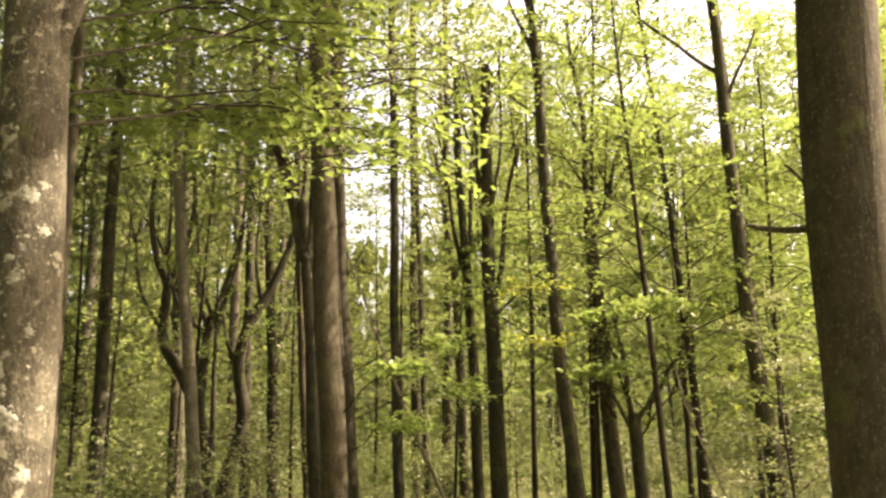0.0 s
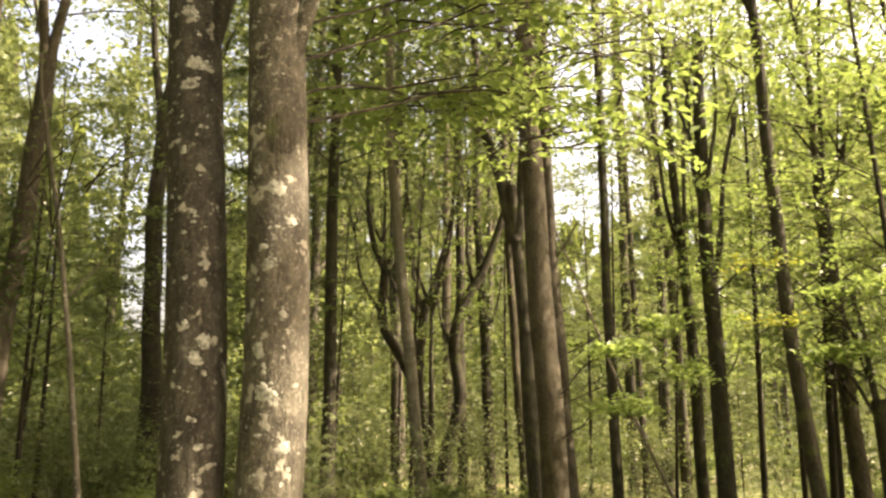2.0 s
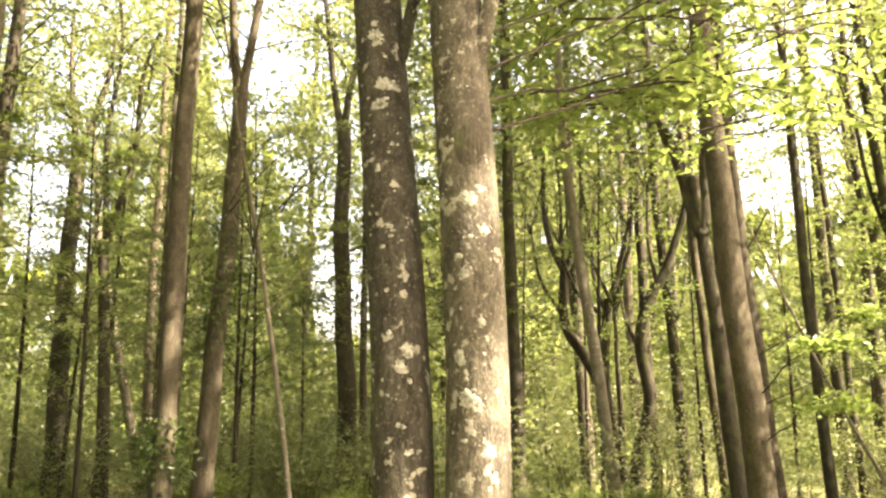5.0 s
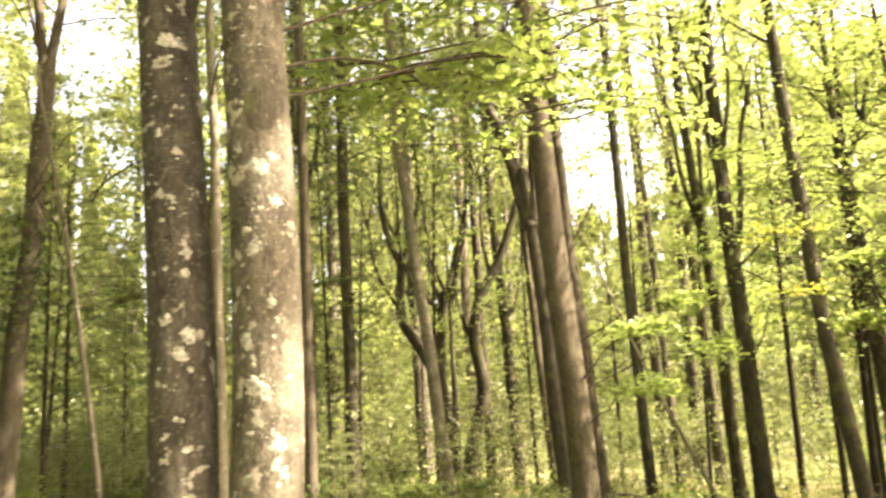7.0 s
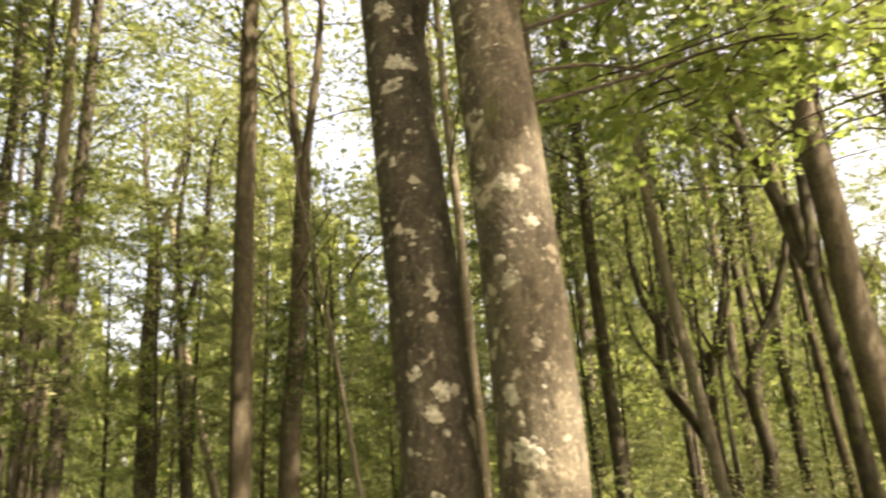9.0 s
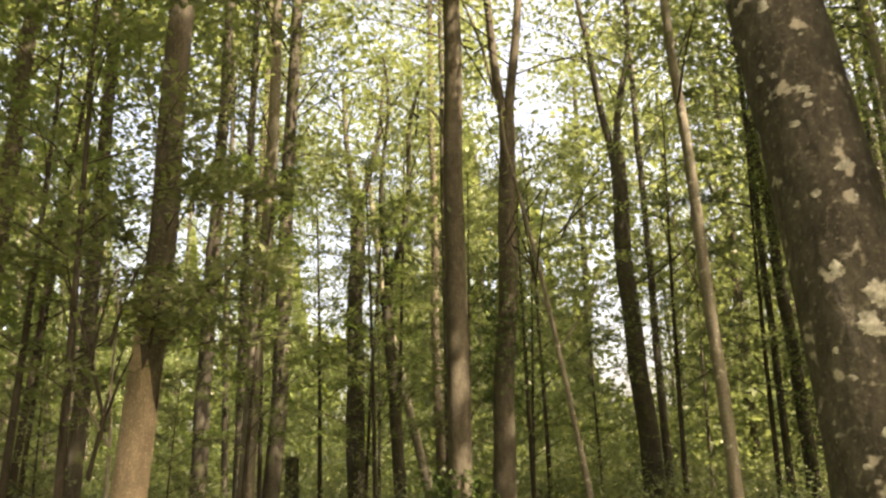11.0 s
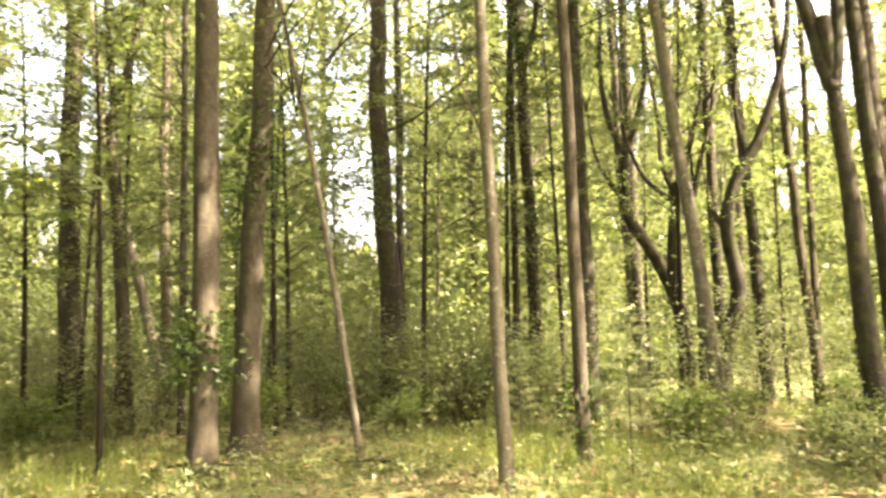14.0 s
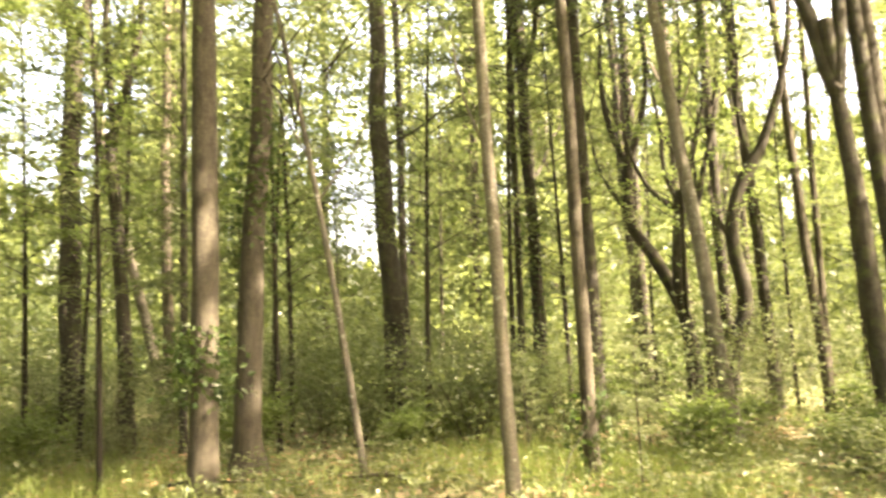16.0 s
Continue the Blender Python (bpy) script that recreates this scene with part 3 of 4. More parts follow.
# ---- trees of the left-hand wood ----
bare = tree(-7.77, 3.53, 0.125, 14, (0.042, 0.064), (-0.0018, -0.0066), BARK_BROWN, "thick tree whose lower trunk has lost its bark", limbs=[(2.5, (0.25, 0.35, 0.6), 0.03), (5.5, (0.5, 0.6, 3.0), 0.05)], flare=0.6, sides=24)
g = Geo()
zz = np.linspace(0.02, 2.45, 26)
tube(g, axis(zz, (0.042, 0.064), (-0.0018, -0.0066)), 0.137 * (1.0 - 0.012 * zz) * (1 + 0.5 * np.exp(-zz / 0.2)) * np.where(zz > 2.3, 0.93, 1.0), 24, 0.035)
turn = np.tile(np.linspace(0, 2 * np.pi, 24, endpoint=False), len(zz))
rise = np.repeat((zz / 2.45) ** 3, 24) * (0.26 * np.sin(2 * turn + 0.6) + 0.11 * np.sin(5 * turn) + 0.06 * np.sin(9 * turn + 2))
g.v[0][:, 2] += rise
part("bare_trunk", g, BARE_WOOD, bare, "pale orange-brown wood without bark", smooth=True)
wood, fol = Geo(), Geo()
for z0, d in ((2.55, (0.9, -0.3, 0.1)), (2.6, (0.5, 0.8, 0.05)), (2.9, (0.9, 0.35, 0.15)), (3.3, (0.3, -0.9, 0.1)), (3.5, (0.85, 0.1, 0.2)), (3.9, (0.2, 0.95, 0.1)), (4.2, (0.8, -0.5, 0.15)), (3.1, (-0.4, -0.8, 0.1))):
    d = np.array(d)
    p0 = axis(z0, (0.042, 0.064), (-0.0018, -0.0066))
    for k in range(3):
        e = d + rng.normal(0, 0.25, 3) * (1, 1, 0.3)
        spray(wood, fol, p0 + 0.3 * k * d, e / np.linalg.norm(e), rng.uniform(0.6, 1.1), 0.09, 9)
tagged(part("twig_growth", wood, TWIG, bare), kind="stuff")
tagged(part("foliage", fol, LEAF_SHRUB, bare, "flat green sprays of leaves"), kind="stuff")
tree(-12.19, 6.81, 0.114, 13, (-0.001, -0.029), (0.0047, 0.0057), BARK_PALE, "pale slender tree curving gently upwards", crown=(5.5, 16, 1.6))
tree(-12.70, 7.33, 0.130, 14, (0.022, 0.058), (-0.0037, -0.0050), BARK_DARK, "dark tree beside a pale slender one")
tree(-14.23, 7.62, 0.087, 14, (-0.006, -0.012), (0.0000, 0.0000), mat=BARK_DARK, label=GREY)
tree(-15.08, 10.52, 0.190, 7.2, (-0.036, 0.001), (-0.0014, 0.0021), mat=BARK_DARK, label="straight dark tree forking high above", taper=0.25, limbs=[(7.0, (-0.25, -0.3, 3.5), 0.085), (7.0, (0.45, 0.5, 3.5), 0.085)], crown=(6.5, 22, 2.2))
tree(-12.79, 9.97, 0.106, 4.9, (-0.038, -0.050), (0.0000, 0.0000), mat=BARK_DARK, label="dark twin-stemmed tree among others", taper=0.2, limbs=[(4.8, (-0.1, -0.1, 5.0), 0.06), (4.7, (0.45, 0.5, 4.5), 0.07)], crown=(6, 16, 1.8))
tree(-16.48, 13.76, 0.120, 9, (-0.147, -0.171), (-0.0006, -0.0007), mat=BARK_PALE, label="pale tree leaning steeply", crown=(6, 14, 1.8))
tree(-17.08, 14.22, 0.124, 15, (-0.007, -0.009), (0.0000, 0.0000), mat=BARK_BROWN, label=GREY)
tree(-11.53, 9.92, 0.054, 13, (-0.002, -0.002), (0.0000, 0.0000), mat=BARK_DARK, label="thin dark pole of a tree", crown=(4.5, 18, 1.2))
tree(-16.36, 7.77, 0.155, 15, (0.004, 0.009), (0.0000, 0.0000), mat=BARK_DARK, label=GREY)
tree(-19.76, 9.96, 0.083, 15, (-0.018, -0.039), (0.0000, 0.0000), mat=BARK_DARK, label=GREY)
tree(-15.57, 9.37, 0.133, 2.1, (-0.006, -0.011), (0.0000, 0.0000), mat=BARK_DARK, label="dark broken snag of a dead tree", crown=(0, 0, 0), taper=0.1)
tree(-13.09, 4.73, 0.112, 15, (-0.004, -0.014), (0.0000, 0.0000), mat=BARK_DARK, label=GREY)
tree(-12.20, 3.17, 0.122, 15, (0.003, 0.017), (0.0000, 0.0000), mat=BARK_BROWN, label=GREY)

tree(-6.97, 3.23, 0.019, 1.75, (-0.004, -0.013), (0.0000, 0.0000), mat=BARK_PALE, label="thin pale forked sapling", taper=0.2, flare=0.1, sides=8, limbs=[(1.8, (-0.12, -0.3, 0.6), 0.013), (1.8, (0.0, -0.06, 1.3), 0.014)], crown=(2.6, 5, 0.5), per=24, size=0.08)

# ---- trees ahead and to the right of the start ----
tree(-1.71, 13.60, 0.080, 13, (-0.026, 0.003), (0.0018, 0.0005), mat=BARK_DARK, label=GREY)
tree(-1.68, 17.71, 0.070, 13, (-0.009, -0.001), (-0.0025, -0.0002), mat=BARK_DARK, label=GREY, crown=(9.5, 10, 1.4))
tree(-0.85, 17.06, 0.102, 5.0, (-0.030, -0.002), (0.0000, 0.0000), BARK_DARK, "dark tree with a narrow fork", taper=0.2, limbs=[(4.8, (-0.4, 0.0, 3.0), 0.06), (4.8, (0.5, 0.0, 2.6), 0.06)], crown=(6.0, 14, 1.8))
tree(-0.15, 12.78, 0.127, 7.5, (-0.024, 0.004), (0.0025, 0.0001), BARK_DARK, "dark tree of upright limbs like a broom", taper=0.5,
     limbs=[(3.4, (0.45, 0.0, 2.6), 0.055), (3.4, (0.75, 0.0, 0.7), 0.025), (4.2, (-0.3, 0.1, 3.4), 0.04), (4.6, (0.35, -0.1, 3.2), 0.035), (2.0, (0.35, 0.0, 0.7), 0.018), (5.0, (-0.5, 0, 2.6), 0.03)], crown=(6.5, 10, 1.3), per=45)
tree(-0.48, 13.87, 0.092, 8, (-0.015, 0.004), (-0.0036, 0.0002), BARK_DARK, "dark thin tree with steep branches", limbs=[(4.0, (-0.5, 0, 3.0), 0.04), (4.4, (0.3, 0, 3.6), 0.04), (5.0, (-0.2, 0.2, 3.4), 0.03)], crown=(6.5, 14, 1.2), per=40)
leaning = tree(0.89, 10.43, 0.084, 9, (-0.120, 0.001), (0.0097, -0.0011), BARK_DARK, "dark slender tree leaning and swaying upwards", limbs=[(6.4, (-0.4, 0.0, 1.2), 0.03), (5.6, (-0.5, 0.1, 0.5), 0.02), (3.0, (0.5, 0, 0.3), 0.014)], crown=(7.0, 8, 1.4))
tree(1.55, 12.48, 0.112, 4.9, (-0.084, 0.012), (0.0071, -0.0009), BARK_BROWN, "brown tree with thin upright shoots", taper=0.25, limbs=[(4.6, (-0.1, 0.0, 3.4), 0.06), (4.5, (0.6, 0.0, 1.6), 0.03)], crown=(5.2, 16, 1.8), leaves=LEAF_MAPLE)
tree(1.74, 11.88, 0.095, 1.9, (-0.033, 0.006), (-0.0008, 0.0001), mat=BARK_DARK, label="low dark tree splitting into curved stems", taper=0.1, flare=0.2,
     limbs=[(1.7, (-0.2, 0.0, 1.7), 0.045), (1.8, (0.7, -0.1, 0.95), 0.04), (1.75, (0.3, 0.0, 0.5), 0.02), (1.6, (-0.45, 0.0, 1.0), 0.03)], crown=(2.6, 14, 1.1), leaves=LEAF_MAPLE, size=0.09)
tree(2.84, 9.51, 0.091, 9, (-0.092, 0.027), (0.0082, -0.0024), BARK_DARK, "dark swaying tree with bare upper branches", limbs=[(5.7, (-0.9, 0.2, 1.0), 0.03), (5.3, (0.4, -0.1, 0.9), 0.028), (3.0, (-0.7, 0.1, -0.3), 0.016)], crown=(7.5, 7, 1.4))
big = tree(1.30, 3.68, 0.156, 14, (-0.002, 0.003), (0.0045, -0.0020), BARK_DARK, "thick dark shaded tree trunk close to the path", limbs=[(2.38, (-0.35, 0.12, 0.02), 0.02), (2.4, (-0.2, 0.1, 0.25), 0.012)], crown=(9.0, 10, 1.8), sides=36, rough=0.02)
tree(-2.22, 20.45, 0.124, 15, (-0.000, -0.000), (0.0000, 0.0000), BARK_DARK, GREY, crown=(10.0, 14, 1.8))
tree(-1.35, 19.26, 0.092, 15, (0.010, 0.001), (0.0000, 0.0000), mat=BARK_DARK, label=GREY, crown=(10.0, 12, 1.6))


def side_shoots(root, ends, mat, lab, size=0.08, count=9):
    """Thin shoots that reach from a trunk to the given places and end in flat leafy sprays."""
    wood, fol = Geo(), Geo()
    for x, y, z in ends:
        end = np.array((x - root.location.x, y - root.location.y, z))
        base = np.array((0.0, 0.0, z - 0.35))
        tube(wood, curve(base, end, 7, 0.06, 0.05), np.linspace(0.008, 0.004, 7), 5)
        d = (end - base) * (1, 1, 0)
        d /= np.linalg.norm(d) + 1e-9
        for turn in (-0.7, 0.0, 0.7):
            e = np.array((d[0] * math.cos(turn) - d[1] * math.sin(turn), d[0] * math.sin(turn) + d[1] * math.cos(turn), rng.normal(0, 0.08)))
            spray(wood, fol, end, e, rng.uniform(0.35, 0.6), size, count, r=0.004)
    tagged(part("twig_growth", wood, TWIG, root), kind="stuff")
    tagged(part("foliage", fol, mat, root, lab), kind="stuff")


side_shoots(leaning, ((0.45, 9.6, 3.15), (0.5, 9.5, 2.55)), LEAF_YELLOW, "yellowing leaves on thin side shoots", 0.075, 3)
side_shoots(ringed, ((-1.1, 8.35, 2.2), (-1.0, 9.5, 2.6), (-0.8, 9.6, 2.1), (-1.2, 8.7, 1.7)), LEAF_MAPLE, "pale green leaves on low side shoots", 0.085)
side_shoots(leaning, ((1.1, 9.0, 2.8), (1.5, 9.2, 2.9), (0.9, 9.3, 2.2)), LEAF_MAPLE, "bright green leaves on low side shoots", 0.085)


# ---- far trees, understorey and shrubs: a few kinds, repeated ----
def far_tree(seed, h, r, zmin, clumps, reach, lab):
    global rng
    rng = np.random.default_rng(seed)
    limbs = [(h * q, (rng.uniform(-1.2, 1.2), rng.uniform(-1.2, 1.2), rng.uniform(1.5, 3.5)), r * 0.45) for q in (0.3, 0.4, 0.52, 0.62)]
    return tree(0, 0, r, h, (rng.uniform(-0.03, 0.03), rng.uniform(-0.03, 0.03)), mat=(BARK_DARK, BARK_BROWN)[seed % 2], label=lab, limbs=limbs, crown=(zmin, clumps, reach), sides=8, size=0.125, per=118, group="far trees of the wood", flare=0.3)


def understorey(seed, h, r, count, reach, mat, lab, size=0.064):
    global rng
    rng = np.random.default_rng(seed)
    root = thing("young_tree", 0, 0, lab, "tree", "young leafy trees")
    lean = rng.uniform(-0.06, 0.06, 2)
    z = np.linspace(-0.05, h, 22)
    g = Geo()
    tube(g, axis(z, lean, (0.004, -0.003)), r * (1.05 - 0.85 * np.clip(z, 0, None) / h), 8, 0.04)
    part("trunk", g, TWIG, root, smooth=True)
    wood, fol = Geo(), Geo()
    for k in range(count):
        zc = h * (0.28 + 0.72 * (k + 0.5) / count)
        a = k * 2.4 + rng.normal(0, 0.4)
        d = np.array((math.cos(a), math.sin(a), rng.uniform(0.05, 0.45)))
        spray(wood, fol, axis(zc, lean, (0.004, -0.003)), d / np.linalg.norm(d), reach * (1.15 - 0.75 * zc / h) * rng.uniform(0.7, 1.2), size, 15)
    tagged(part("twig_growth", wood, TWIG, root), kind="stuff")
    tagged(part("foliage", fol, mat, root), kind="stuff")
    return root


def shrub(seed, h, stems, mat, lab, size=0.075):
    global rng
    rng = np.random.default_rng(seed)
    root = thing("shrub", 0, 0, lab, "shrub", "undergrowth shrubs")
    wood, fol = Geo(), Geo()
    for k in range(stems):
        a = rng.uniform(0, 6.283)
        top = np.array((math.cos(a) * h * rng.uniform(0.2, 0.65), math.sin(a) * h * rng.uniform(0.2, 0.65), h * rng.uniform(0.6, 1.05)))
        P = curve((math.cos(a) * 0.06, math.sin(a) * 0.06, -0.04), top, 6, 0.1 * h, 0.05)
        tube(wood, P[::2], np.linspace(0.005, 0.002, 3), 3)
        m = int(95 * rng.uniform(0.7, 1.3))
        s = rng.random(m) ** 0.5
        C = np.stack([np.interp(s, np.linspace(0, 1, 6), P[:, i]) for i in range(3)], -1)
        add_leaves(fol, C + rng.normal(0, 1, (m, 3)) * (0.21, 0.21, 0.1) * h, size, 0.5)
    tagged(part("stem_growth", wood, TWIG, root), kind="stuff")
    tagged(part("foliage", fol, mat, root), kind="stuff")
    return root


FAR = [far_tree(11, 17, 0.13, 2.5, 30, 2.5, "far tall tree with a loose green crown"), far_tree(12, 20, 0.16, 3.5, 32, 2.9, "far tall brown tree with a high crown"),
       far_tree(13, 15, 0.10, 1.5, 27, 2.1, "far slim tree leafy from low down"), far_tree(14, 18, 0.14, 3.0, 31, 2.7, "far grown tree with wide leafy limbs"),
       far_tree(15, 13, 0.08, 1.0, 25, 2.0, "far thin tree full of leaves")]
YOUNG = [understorey(21, 5.5, 0.035, 20, 1.5, LEAF_MAPLE, "young broadleaf tree with flat layers of bright leaves"), understorey(22, 7.5, 0.045, 26, 2.0, LEAF_MAPLE, "young maple with wide layered sprays of leaves"),
         understorey(23, 4.0, 0.028, 16, 1.2, LEAF_SHRUB, "thin young tree with sparse drooping leaves"), understorey(24, 6.5, 0.04, 24, 1.7, LEAF_CANOPY, "young shaded tree with dull green leaves")]
SHRUB = [shrub(31, 1.3, 14, LEAF_SHRUB, "loose green undergrowth shrub"), shrub(32, 1.8, 18, LEAF_SHRUB, "tall leafy undergrowth shrub"),
         shrub(33, 0.8, 12, LEAF_MAPLE, "low bright green undergrowth"), shrub(34, 1.5, 16, LEAF_CANOPY, "dull green undergrowth shrub")]
rng = np.random.default_rng(5)
used = {}


def plant(proto, x, y, scale=1.0, turn=None):
    """The first of a kind is moved into place, the others are copies of it."""
    m = pose(x, y, 0, 0, 0, rng.uniform(0, 360) if turn is None else turn) @ Matrix.Scale(scale, 4)
    if proto.name in used:
        return copy_thing(proto, m)
    used[proto.name] = 1
    proto.matrix_basis = m
    return proto


PLACED = []


def free(x, y, gap):
    return all((x - a) ** 2 + (y - b) ** 2 > gap * gap for a, b in PLACED)


LANES = ((44.2, 2.4, 21, 60), (37.8, 1.5, 5.5, 13), (7.4, 3.2, 14, 60), (-18.0, 2.8, 19, 60), (58.0, 2.0, 10.5, 20), (53.0, 1.5, 29, 60), (66.4, 1.1, 15, 25), (71.0, 1.5, 13.5, 22), (32.0, 0.9, 16, 19))
# gaps towards the sky: degrees to the left of +y, half width, lowest and highest elevation


def in_lane(x, y, wide, z=None):
    a, d = math.degrees(math.atan2(-(x + 1.0), y - 1.0)), math.hypot(x + 1.0, y - 1.0)
    e = 0.0 if z is None else math.degrees(math.atan2(z - 1.5, d))
    return any(abs(a - m) < w * wide and (z is None or low < e < high) for m, w, low, high in LANES)


def scatter(protos, count, near, far, a0, a1, gap, scales, centre=(-1.0, 1.0)):
    """Spread over a sector of the plan, degrees to the left of +y."""
    done = 0
    for _ in range(count * 30):
        if done >= count:
            break
        a, d = radians(rng.uniform(a0, a1)), math.sqrt(rng.uniform(near * near, far * far))
        x, y = centre[0] - math.sin(a) * d, centre[1] + math.cos(a) * d
        if not free(x, y, gap) or (protos is FAR and (in_lane(x, y, 1.5) or (0.0 < x < 13.5 and 12.0 < y < 25.5))) or (protos is YOUNG and in_lane(x, y, 0.9)):
            continue
        PLACED.append((x, y))
        plant(protos[int(rng.integers(len(protos)))], x, y, rng.uniform(*scales))
        done += 1


# leafy young trees that stand in the view
for k, x, y, s in ((1, 1.7, 9.7, 1.0), (0, 2.6, 12.6, 1.1), (1, 0.9, 13.8, 1.05), (1, 3.2, 10.9, 0.9), (1, 4.9, 13.5, 1.1), (0, 3.2, 8.4, 0.85), (2, 2.3, 7.6, 0.7), (3, -1.9, 15.4, 1.0), (0, -0.9, 14.0, 0.8),
                   (3, -7.2, 3.0, 0.95), (1, -8.7, 2.9, 0.95), (2, -10.4, 4.9, 1.0), (1, -9.9, 3.2, 1.0), (3, -12.6, 7.2, 1.1), (2, -10.3, 9.1, 1.0), (3, -7.5, 14.5, 1.1), (2, -5.6, 12.6, 0.6),
                   (1, -3.0, 19.2, 1.0), (1, -0.2, 17.0, 1.0), (3, -13.8, 11.9, 1.1), (2, -6.6, 11.0, 0.45), (0, -11.2, 6.2, 1.0), (3, -12.2, 2.6, 1.1), (0, -14.0, 4.2, 1.1), (0, -10.9, 2.0, 1.1),
                   (3, -9.9, 7.4, 0.9), (0, -12.9, 9.2, 1.1), (3, -14.6, 9.4, 1.2), (2, -9.2, 3.3, 1.0), (3, -10.6, 10.9, 1.1), (3, -16.5, 12.0, 1.2), (0, -12.4, 12.6, 1.1),
                   (1, 3.4, 12.0, 1.0), (0, 4.4, 9.2, 1.0), (3, 1.2, 12.2, 0.9), (3, 2.9, 14.6, 1.2), (3, -3.4, 18.3, 1.1), (2, -4.75, 9.7, 0.5), (1, 1.2, 13.1, 1.3), (1, 2.5, 11.5, 1.3), (1, 3.7, 13.0, 1.35), (0, 0.4, 15.2, 1.5), (3, -8.6, 14.6, 1.35), (3, -9.6, 13.4, 1.3), (3, -11.9, 12.6, 1.3), (3, -12.8, 11.4, 1.2), (3, -13.9, 10.6, 1.3),  (1, 5.6, 11.6, 1.2), (0, 3.9, 14.2, 1.3)):
    PLACED.append((x, y))
    plant(YOUNG[k], x, y, s)
for x, y, k, s in ((-5.1, 12.3, 1, 1.0), (-4.6, 11.6, 2, 1.0), (-9.6, 11.6, 3, 1.0), (-8.2, 12.6, 1, 0.9), (-7.4, 12.9, 3, 0.9), (-3.0, 11.2, 2, 0.9), (-2.6, 10.3, 0, 0.55), (-0.9, 10.0, 2, 0.9), (2.7, 8.1, 0, 1.1), (2.2, 8.7, 2, 1.0), (3.1, 9.3, 1, 0.9)):
    PLACED.append((x, y))
    plant(SHRUB[k], x, y, s)
scatter(SHRUB, 24, 13.0, 18, -35, 26, 0.65, (0.6, 1.1))
scatter(SHRUB, 62, 12.6, 18, 26, 88, 0.65, (0.75, 1.2))
scatter(SHRUB, 70, 16.5, 32, -35, 88, 0.8, (1.0, 1.7))
scatter(YOUNG, 32, 13.5, 20, -38, 92, 1.2, (0.8, 1.2))
scatter(YOUNG, 22, 18, 38, -38, 92, 1.4, (0.9, 1.4))
scatter(FAR, 78, 17.5, 44, -42, 95, 2.3, (0.85, 1.2))
# unseen trees behind the path, added only to darken the light from there
scatter(FAR, 8, 8, 24, 95, 240, 4.0, (0.9, 1.1))


def leaf_clumps(count, near, far, a0, a1, top):
    """The closed wood in the distance, and unseen screens against sky light: clumps of leaves, past counting."""
    g = Geo()
    for _ in range(count):
        a, d = radians(rng.uniform(a0, a1)), rng.uniform(near, far)
        c = np.array((-1 - math.sin(a) * d, 1 + math.cos(a) * d, top * rng.random() ** 1.25))
        if in_lane(c[0], c[1], 1.0, c[2]):
            continue
        add_leaves(g, c + rng.normal(0, 1, (104, 3)) * (0.8, 0.8, 0.36) * rng.uniform(0.6, 1.25), 0.26, 0.8)
    ob = tagged(new("far_woodland", g.mesh("far_woodland", LEAF_CANOPY)), "leaf clumps of the far wood and of unseen light screens", "woodland", kind="stuff")


leaf_clumps(2150, 27, 62, -48, 100, 22.0)


leaf_clumps(190, 21, 38, 28, 86, 25.0)
leaf_clumps(250, 22, 36, 24, 52, 20.0)


def wood_edge(radius, low, high):
    """The farthest wall of the wood: a bumpy, ragged band of green behind everything."""
    n, rows = 1100, 34
    a = np.linspace(0, 2 * np.pi, n, endpoint=False)
    top = low + (high - low) * (0.5 + 0.22 * np.sin(a * 11 + 1) + 0.16 * np.sin(a * 29 + 2) + 0.08 * np.sin(a * 67)) + rng.uniform(-1.2, 1.2, n)
    for m, w, below, above in LANES:
        off = np.abs((np.degrees(a) - m + 180) % 360 - 180)
        sill = 1.5 + radius * math.tan(radians(below)) + rng.uniform(-1.5, 1.5, n)
        top = np.minimum(top, sill + (11 + 5 * np.sin(a * 143) + rng.uniform(-4, 4, n)) * np.clip((off - w) / 3.0, 0, None))
    s = np.linspace(0, 1, rows)[:, None]
    R = radius + rng.uniform(-2.5, 2.5, (rows, n)) + 3 * s
    V = np.stack([-1 - np.sin(a) * R, 1 + np.cos(a) * R, -0.5 + (top + 0.5) * s + rng.uniform(-0.3, 0.3, (rows, n)) * s], -1)
    i, j = np.meshgrid(np.arange(rows - 1), np.arange(n), indexing="ij")
    k = (j + 1) % n
    g = Geo()
    open_sky = np.sin(a * 37 + 4 * s[:-1]) + np.sin(a * 83 + 9 * s[:-1] + 1) + 0.9 * rng.normal(0, 1, (rows - 1, n)) + 2.6 * s[:-1] > 3.7
    g.add(V.reshape(-1, 3), np.stack([i * n + j, i * n + k, (i + 1) * n + k, (i + 1) * n + j], -1)[~open_sky])
    tagged(new("backdrop", g.mesh("backdrop", FAR_GREEN)), "hazy green wall of distant woodland", "woodland", kind="structure")


wood_edge(72.0, 27.0, 43.0)


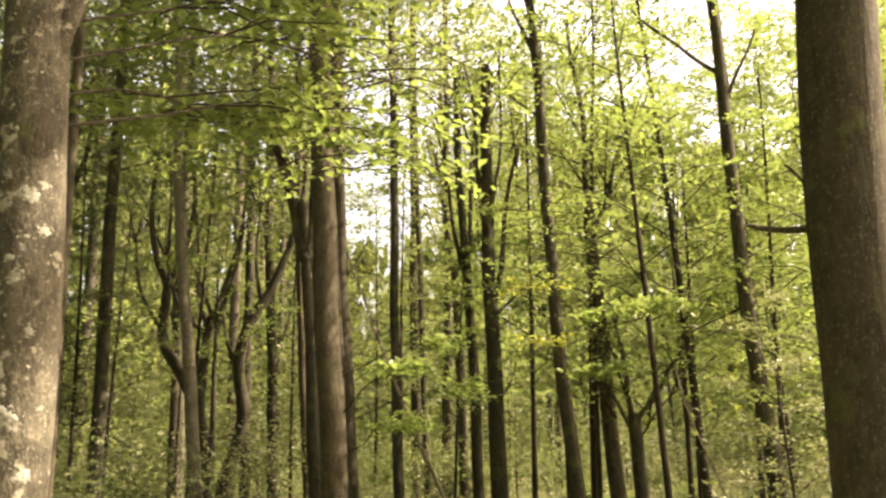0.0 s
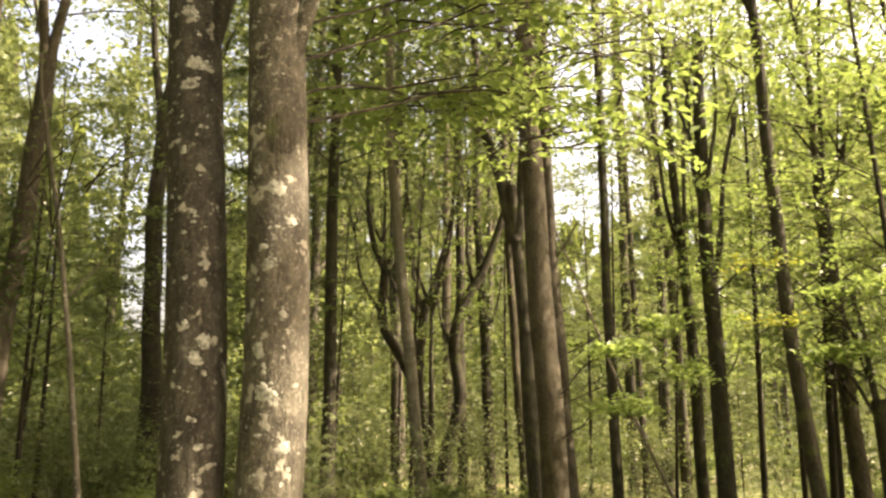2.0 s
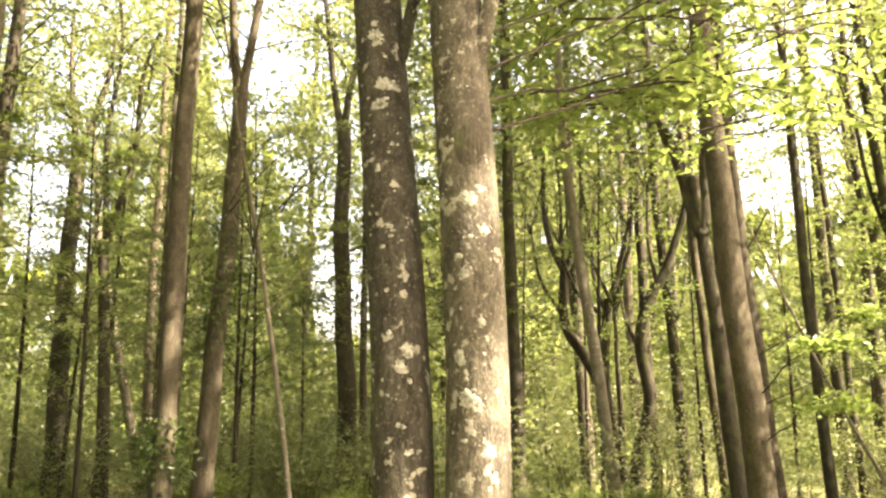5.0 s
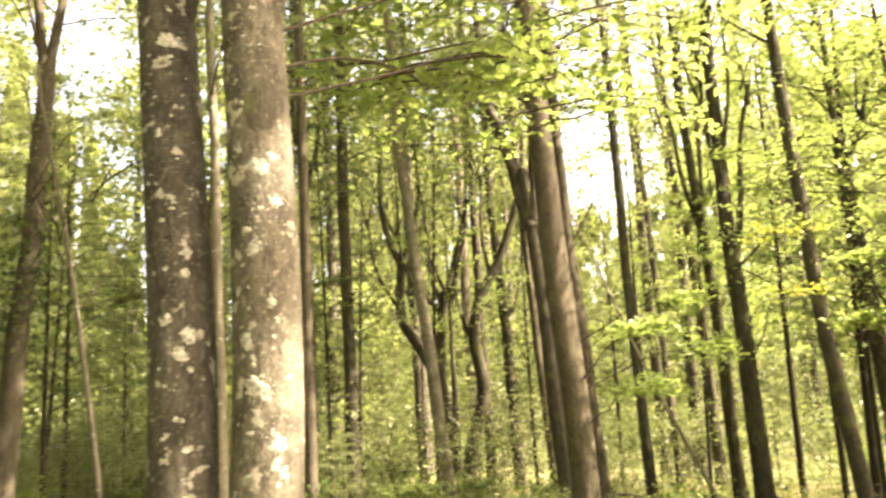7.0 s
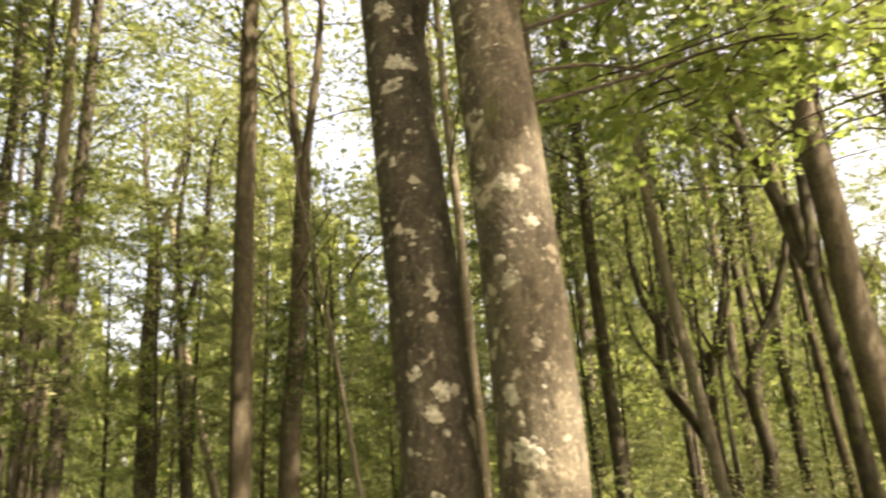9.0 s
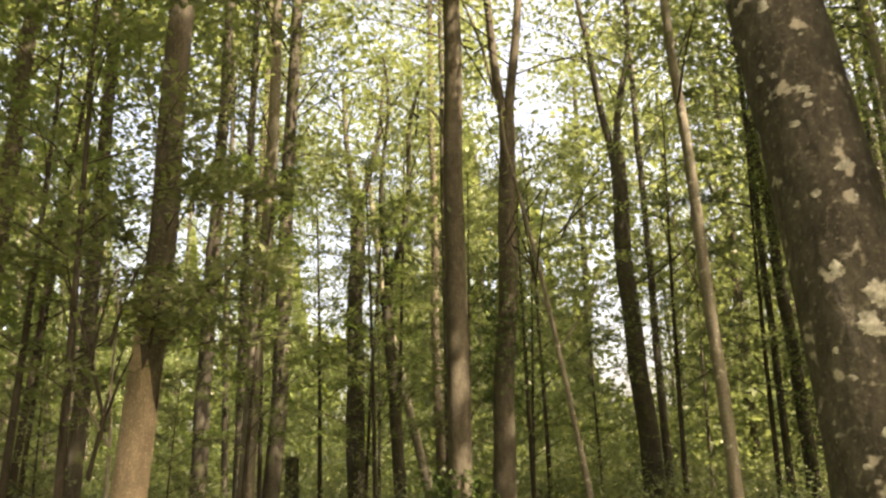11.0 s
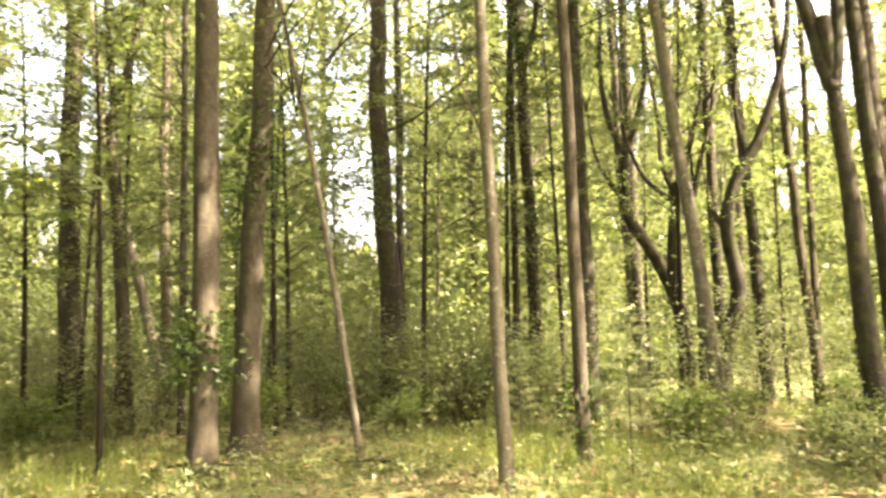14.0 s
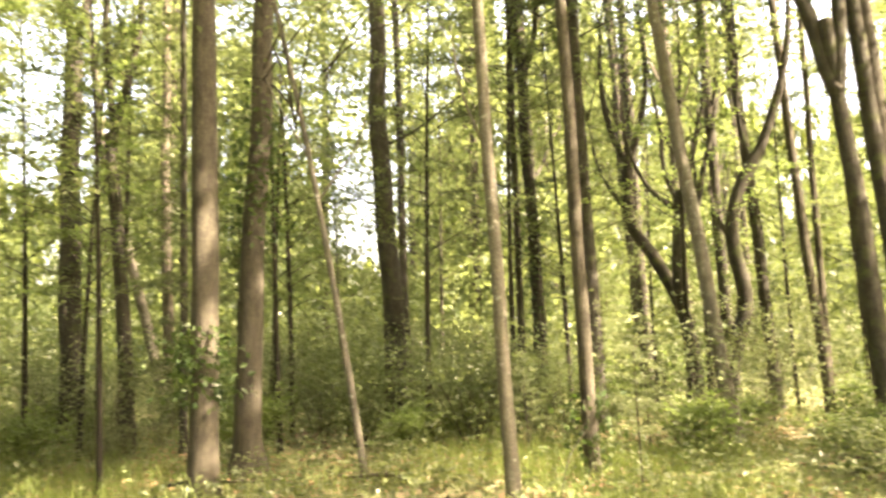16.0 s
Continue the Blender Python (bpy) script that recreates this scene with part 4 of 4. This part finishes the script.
def shade_leaves(x0, y0, reach, low, high, count, ahead=8.5, seed=3):
    """Unseen leaf clumps high over the path, added to cast shade, with uneven gaps."""
    global rng
    rng = np.random.default_rng(seed)
    g = Geo()
    for _ in range(count):
        a, d = rng.uniform(0, 6.283), reach * math.sqrt(rng.random())
        c = np.array((x0 + math.cos(a) * d, y0 + math.sin(a) * d, rng.uniform(low, high)))
        # the large patch keeps a hole for sun on the two lichened trunks
        if c[1] > ahead or (reach > 10 and 3.8 < c[0] < 9.5 and 3.0 < c[1] < 7.5):
            continue
        add_leaves(g, c + rng.normal(0, 1, (120, 3)) * (0.85, 0.85, 0.35), 0.36, 0.5)
    tagged(new("leaf_canopy", g.mesh("leaf_canopy", LEAF_CANOPY)), "unseen leaf clumps overhead, added to cast shade", "foliage", kind="stuff")


# unseen shade overhead: one wide patch, then small ones aimed at trunks and ground
shade_leaves(-10.0, 3.0, 16.0, 12.5, 17.0, 520)
# keeps the sun off the upper part of the lichened trunks
shade_leaves(4.0, 4.87, 1.0, 12.6, 13.4, 30)
shade_leaves(-3.6, 16.0, 4.4, 13.5, 16.5, 46, 30.0)
shade_leaves(-1.6, 9.8, 2.3, 13.0, 16.0, 12, 30.0)
shade_leaves(2.6, 9.9, 2.8, 12.5, 16.0, 10, 30.0)
leaf_clumps(560, 24, 52, -48, 100, 5.5)
# unseen screens behind and to the right, added to hold back low sky light
leaf_clumps(250, 10, 26, 100, 255, 19.0)
leaf_clumps(180, 20, 34, 255, 314, 14.0)


# ---- low growth ----
def cover(name, count, x0, x1, y0, y1, mat, lab, size, height, tilt, grow):
    C = np.stack([rng.uniform(x0, x1, count * 3), rng.uniform(y0, y1, count * 3), np.zeros(count * 3)], -1)
    f = np.sin(C[:, 0] * 0.9 + 1.3) * np.cos(C[:, 1] * 0.8 + 0.5) + 0.5 * np.sin(C[:, 0] * 2.3 + C[:, 1] * 1.9)
    C = C[grow * f + rng.normal(0, 0.35, len(f)) > 0.0][:count]
    C[:, 2] = height * np.clip((C[:, 1] - 0.35 * C[:, 0] - 5.0) / 8.0, 0.25, 1.2) * rng.random(len(C)) ** 1.6 + 0.004
    g = Geo()
    add_leaves(g, C, size, tilt)
    tagged(new(name, g.mesh(name, mat)), lab, name.replace("_", " "), kind="stuff")


def grass(count, x0, x1, y0, y1):
    C = np.stack([rng.uniform(x0, x1, count * 3), rng.uniform(y0, y1, count * 3), np.full(count * 3, -0.05)], -1)
    f = np.sin(C[:, 0] * 0.7 + 2.6) * np.cos(C[:, 1] * 0.75 + 1.4) + 0.4 * np.sin(C[:, 0] * 2.1 - C[:, 1] * 1.7)
    C = C[f + rng.normal(0, 0.3, len(f)) > 0.22][:count]
    n = len(C)
    a = rng.uniform(0, 6.283, n)
    S = np.stack([np.cos(a), np.sin(a), 0 * a], -1) * 0.005
    H = np.stack([rng.normal(0, 0.07, n), rng.normal(0, 0.07, n), rng.uniform(0.12, 0.32, n)], -1)
    V = np.stack([C - S, C + S, C + H + 0.3 * S, C + H - 0.3 * S], 1)
    g = Geo()
    g.add(V.reshape(-1, 3), np.arange(4 * n).reshape(n, 4))
    tagged(new("grass", g.mesh("grass", GRASS)), "thin patches of fine green grass", "grass", kind="stuff")


cover("ground_plants", 62000, -22, 5, 2.8, 24, LEAF_SHRUB, "low green herbs over the forest floor", 0.075, 0.5, 0.5, 0.5)
cover("low_seedlings", 21000, -20, 6, -4, 22, LEAF_MAPLE, "bright green seedlings over the forest floor", 0.06, 0.3, 0.45, -0.6)
cover("fallen_leaves", 25000, -16, 6, -5, 18, LITTER, "brown fallen leaves on the ground", 0.085, 0.02, 0.25, -0.25)
grass(34000, -14, 4, 4.0, 18)


def fallen_branch(x, y, length, r, turn, forks, lab):
    root = thing("fallen_branch", x, y, lab, "branch", "fallen branches")
    root.rotation_euler = (0, 0, radians(turn))
    g = Geo()
    P = curve((0, 0, r), (length, 0, r + 0.05 * length), 10, 0.03 * length, 0.05 * length)
    tube(g, P, np.linspace(r, r * 0.35, 10), 8, 0.06)
    part("stem", g, BARK_BROWN, root, smooth=True)
    for k in range(forks):
        g = Geo()
        i = 2 + k * 2
        tube(g, curve(P[i], P[i] + np.array((0.35, (-1) ** k * 0.3, 0.12)) * length * 0.5, 6, 0.02, 0.03), np.linspace(r * 0.5, r * 0.15, 6), 6)
        part("fork", g, BARK_BROWN, root, smooth=True)


def leaning_pole(x, y, top, r, lab):
    root = thing("dead_pole", x, y, lab, "branch", "dead poles")
    g = Geo()
    tube(g, curve((0, 0, -0.04), top, 9, 0.04, 0.08), np.linspace(r, r * 0.5, 9), 7, 0.06)
    part("stem", g, BARK_PALE, root, smooth=True)
    g = Geo()
    p = 0.6 * np.array(top)
    tube(g, curve(p, p + np.array((0.5, 0.0, 0.75)), 5, 0.02, 0.02), np.linspace(r * 0.5, r * 0.2, 5), 6)
    part("fork", g, BARK_PALE, root, smooth=True)


leaning_pole(-0.45, 11.4, (-1.78, -0.1, 4.1), 0.028, "dead pale pole leaning on a tree")
leaning_pole(2.6, 10.0, (-0.75, 0.15, 2.5), 0.018, "thin dead pole leaning in the leaves")
leaning_pole(-5.2, 8.74, (0.32, 0.12, 0.95), 0.008, "thin dry stick standing in the grass")
fallen_branch(-9.3, 7.6, 1.3, 0.025, 35, 3, "bare dead branch lying in the low plants")
fallen_branch(-6.8, 8.9, 1.2, 0.03, 185, 1, "dead stick on brown leaf litter")
fallen_branch(-5.6, 7.4, 0.8, 0.025, 10, 1, "short dead stick on the ground")
fallen_branch(-3.9, 14.2, 2.6, 0.05, 8, 2, "long fallen branch across the glade")
fallen_branch(-1.6, 13.6, 1.8, 0.07, 5, 1, "dark fallen log in the grass")
fallen_branch(-1.5, 10.6, 1.2, 0.05, -10, 0, "short mossy log by a trunk")
fallen_branch(-2.0, 14.9, 2.2, 0.03, 115, 2, "thin dead branch leaning in the leaves")
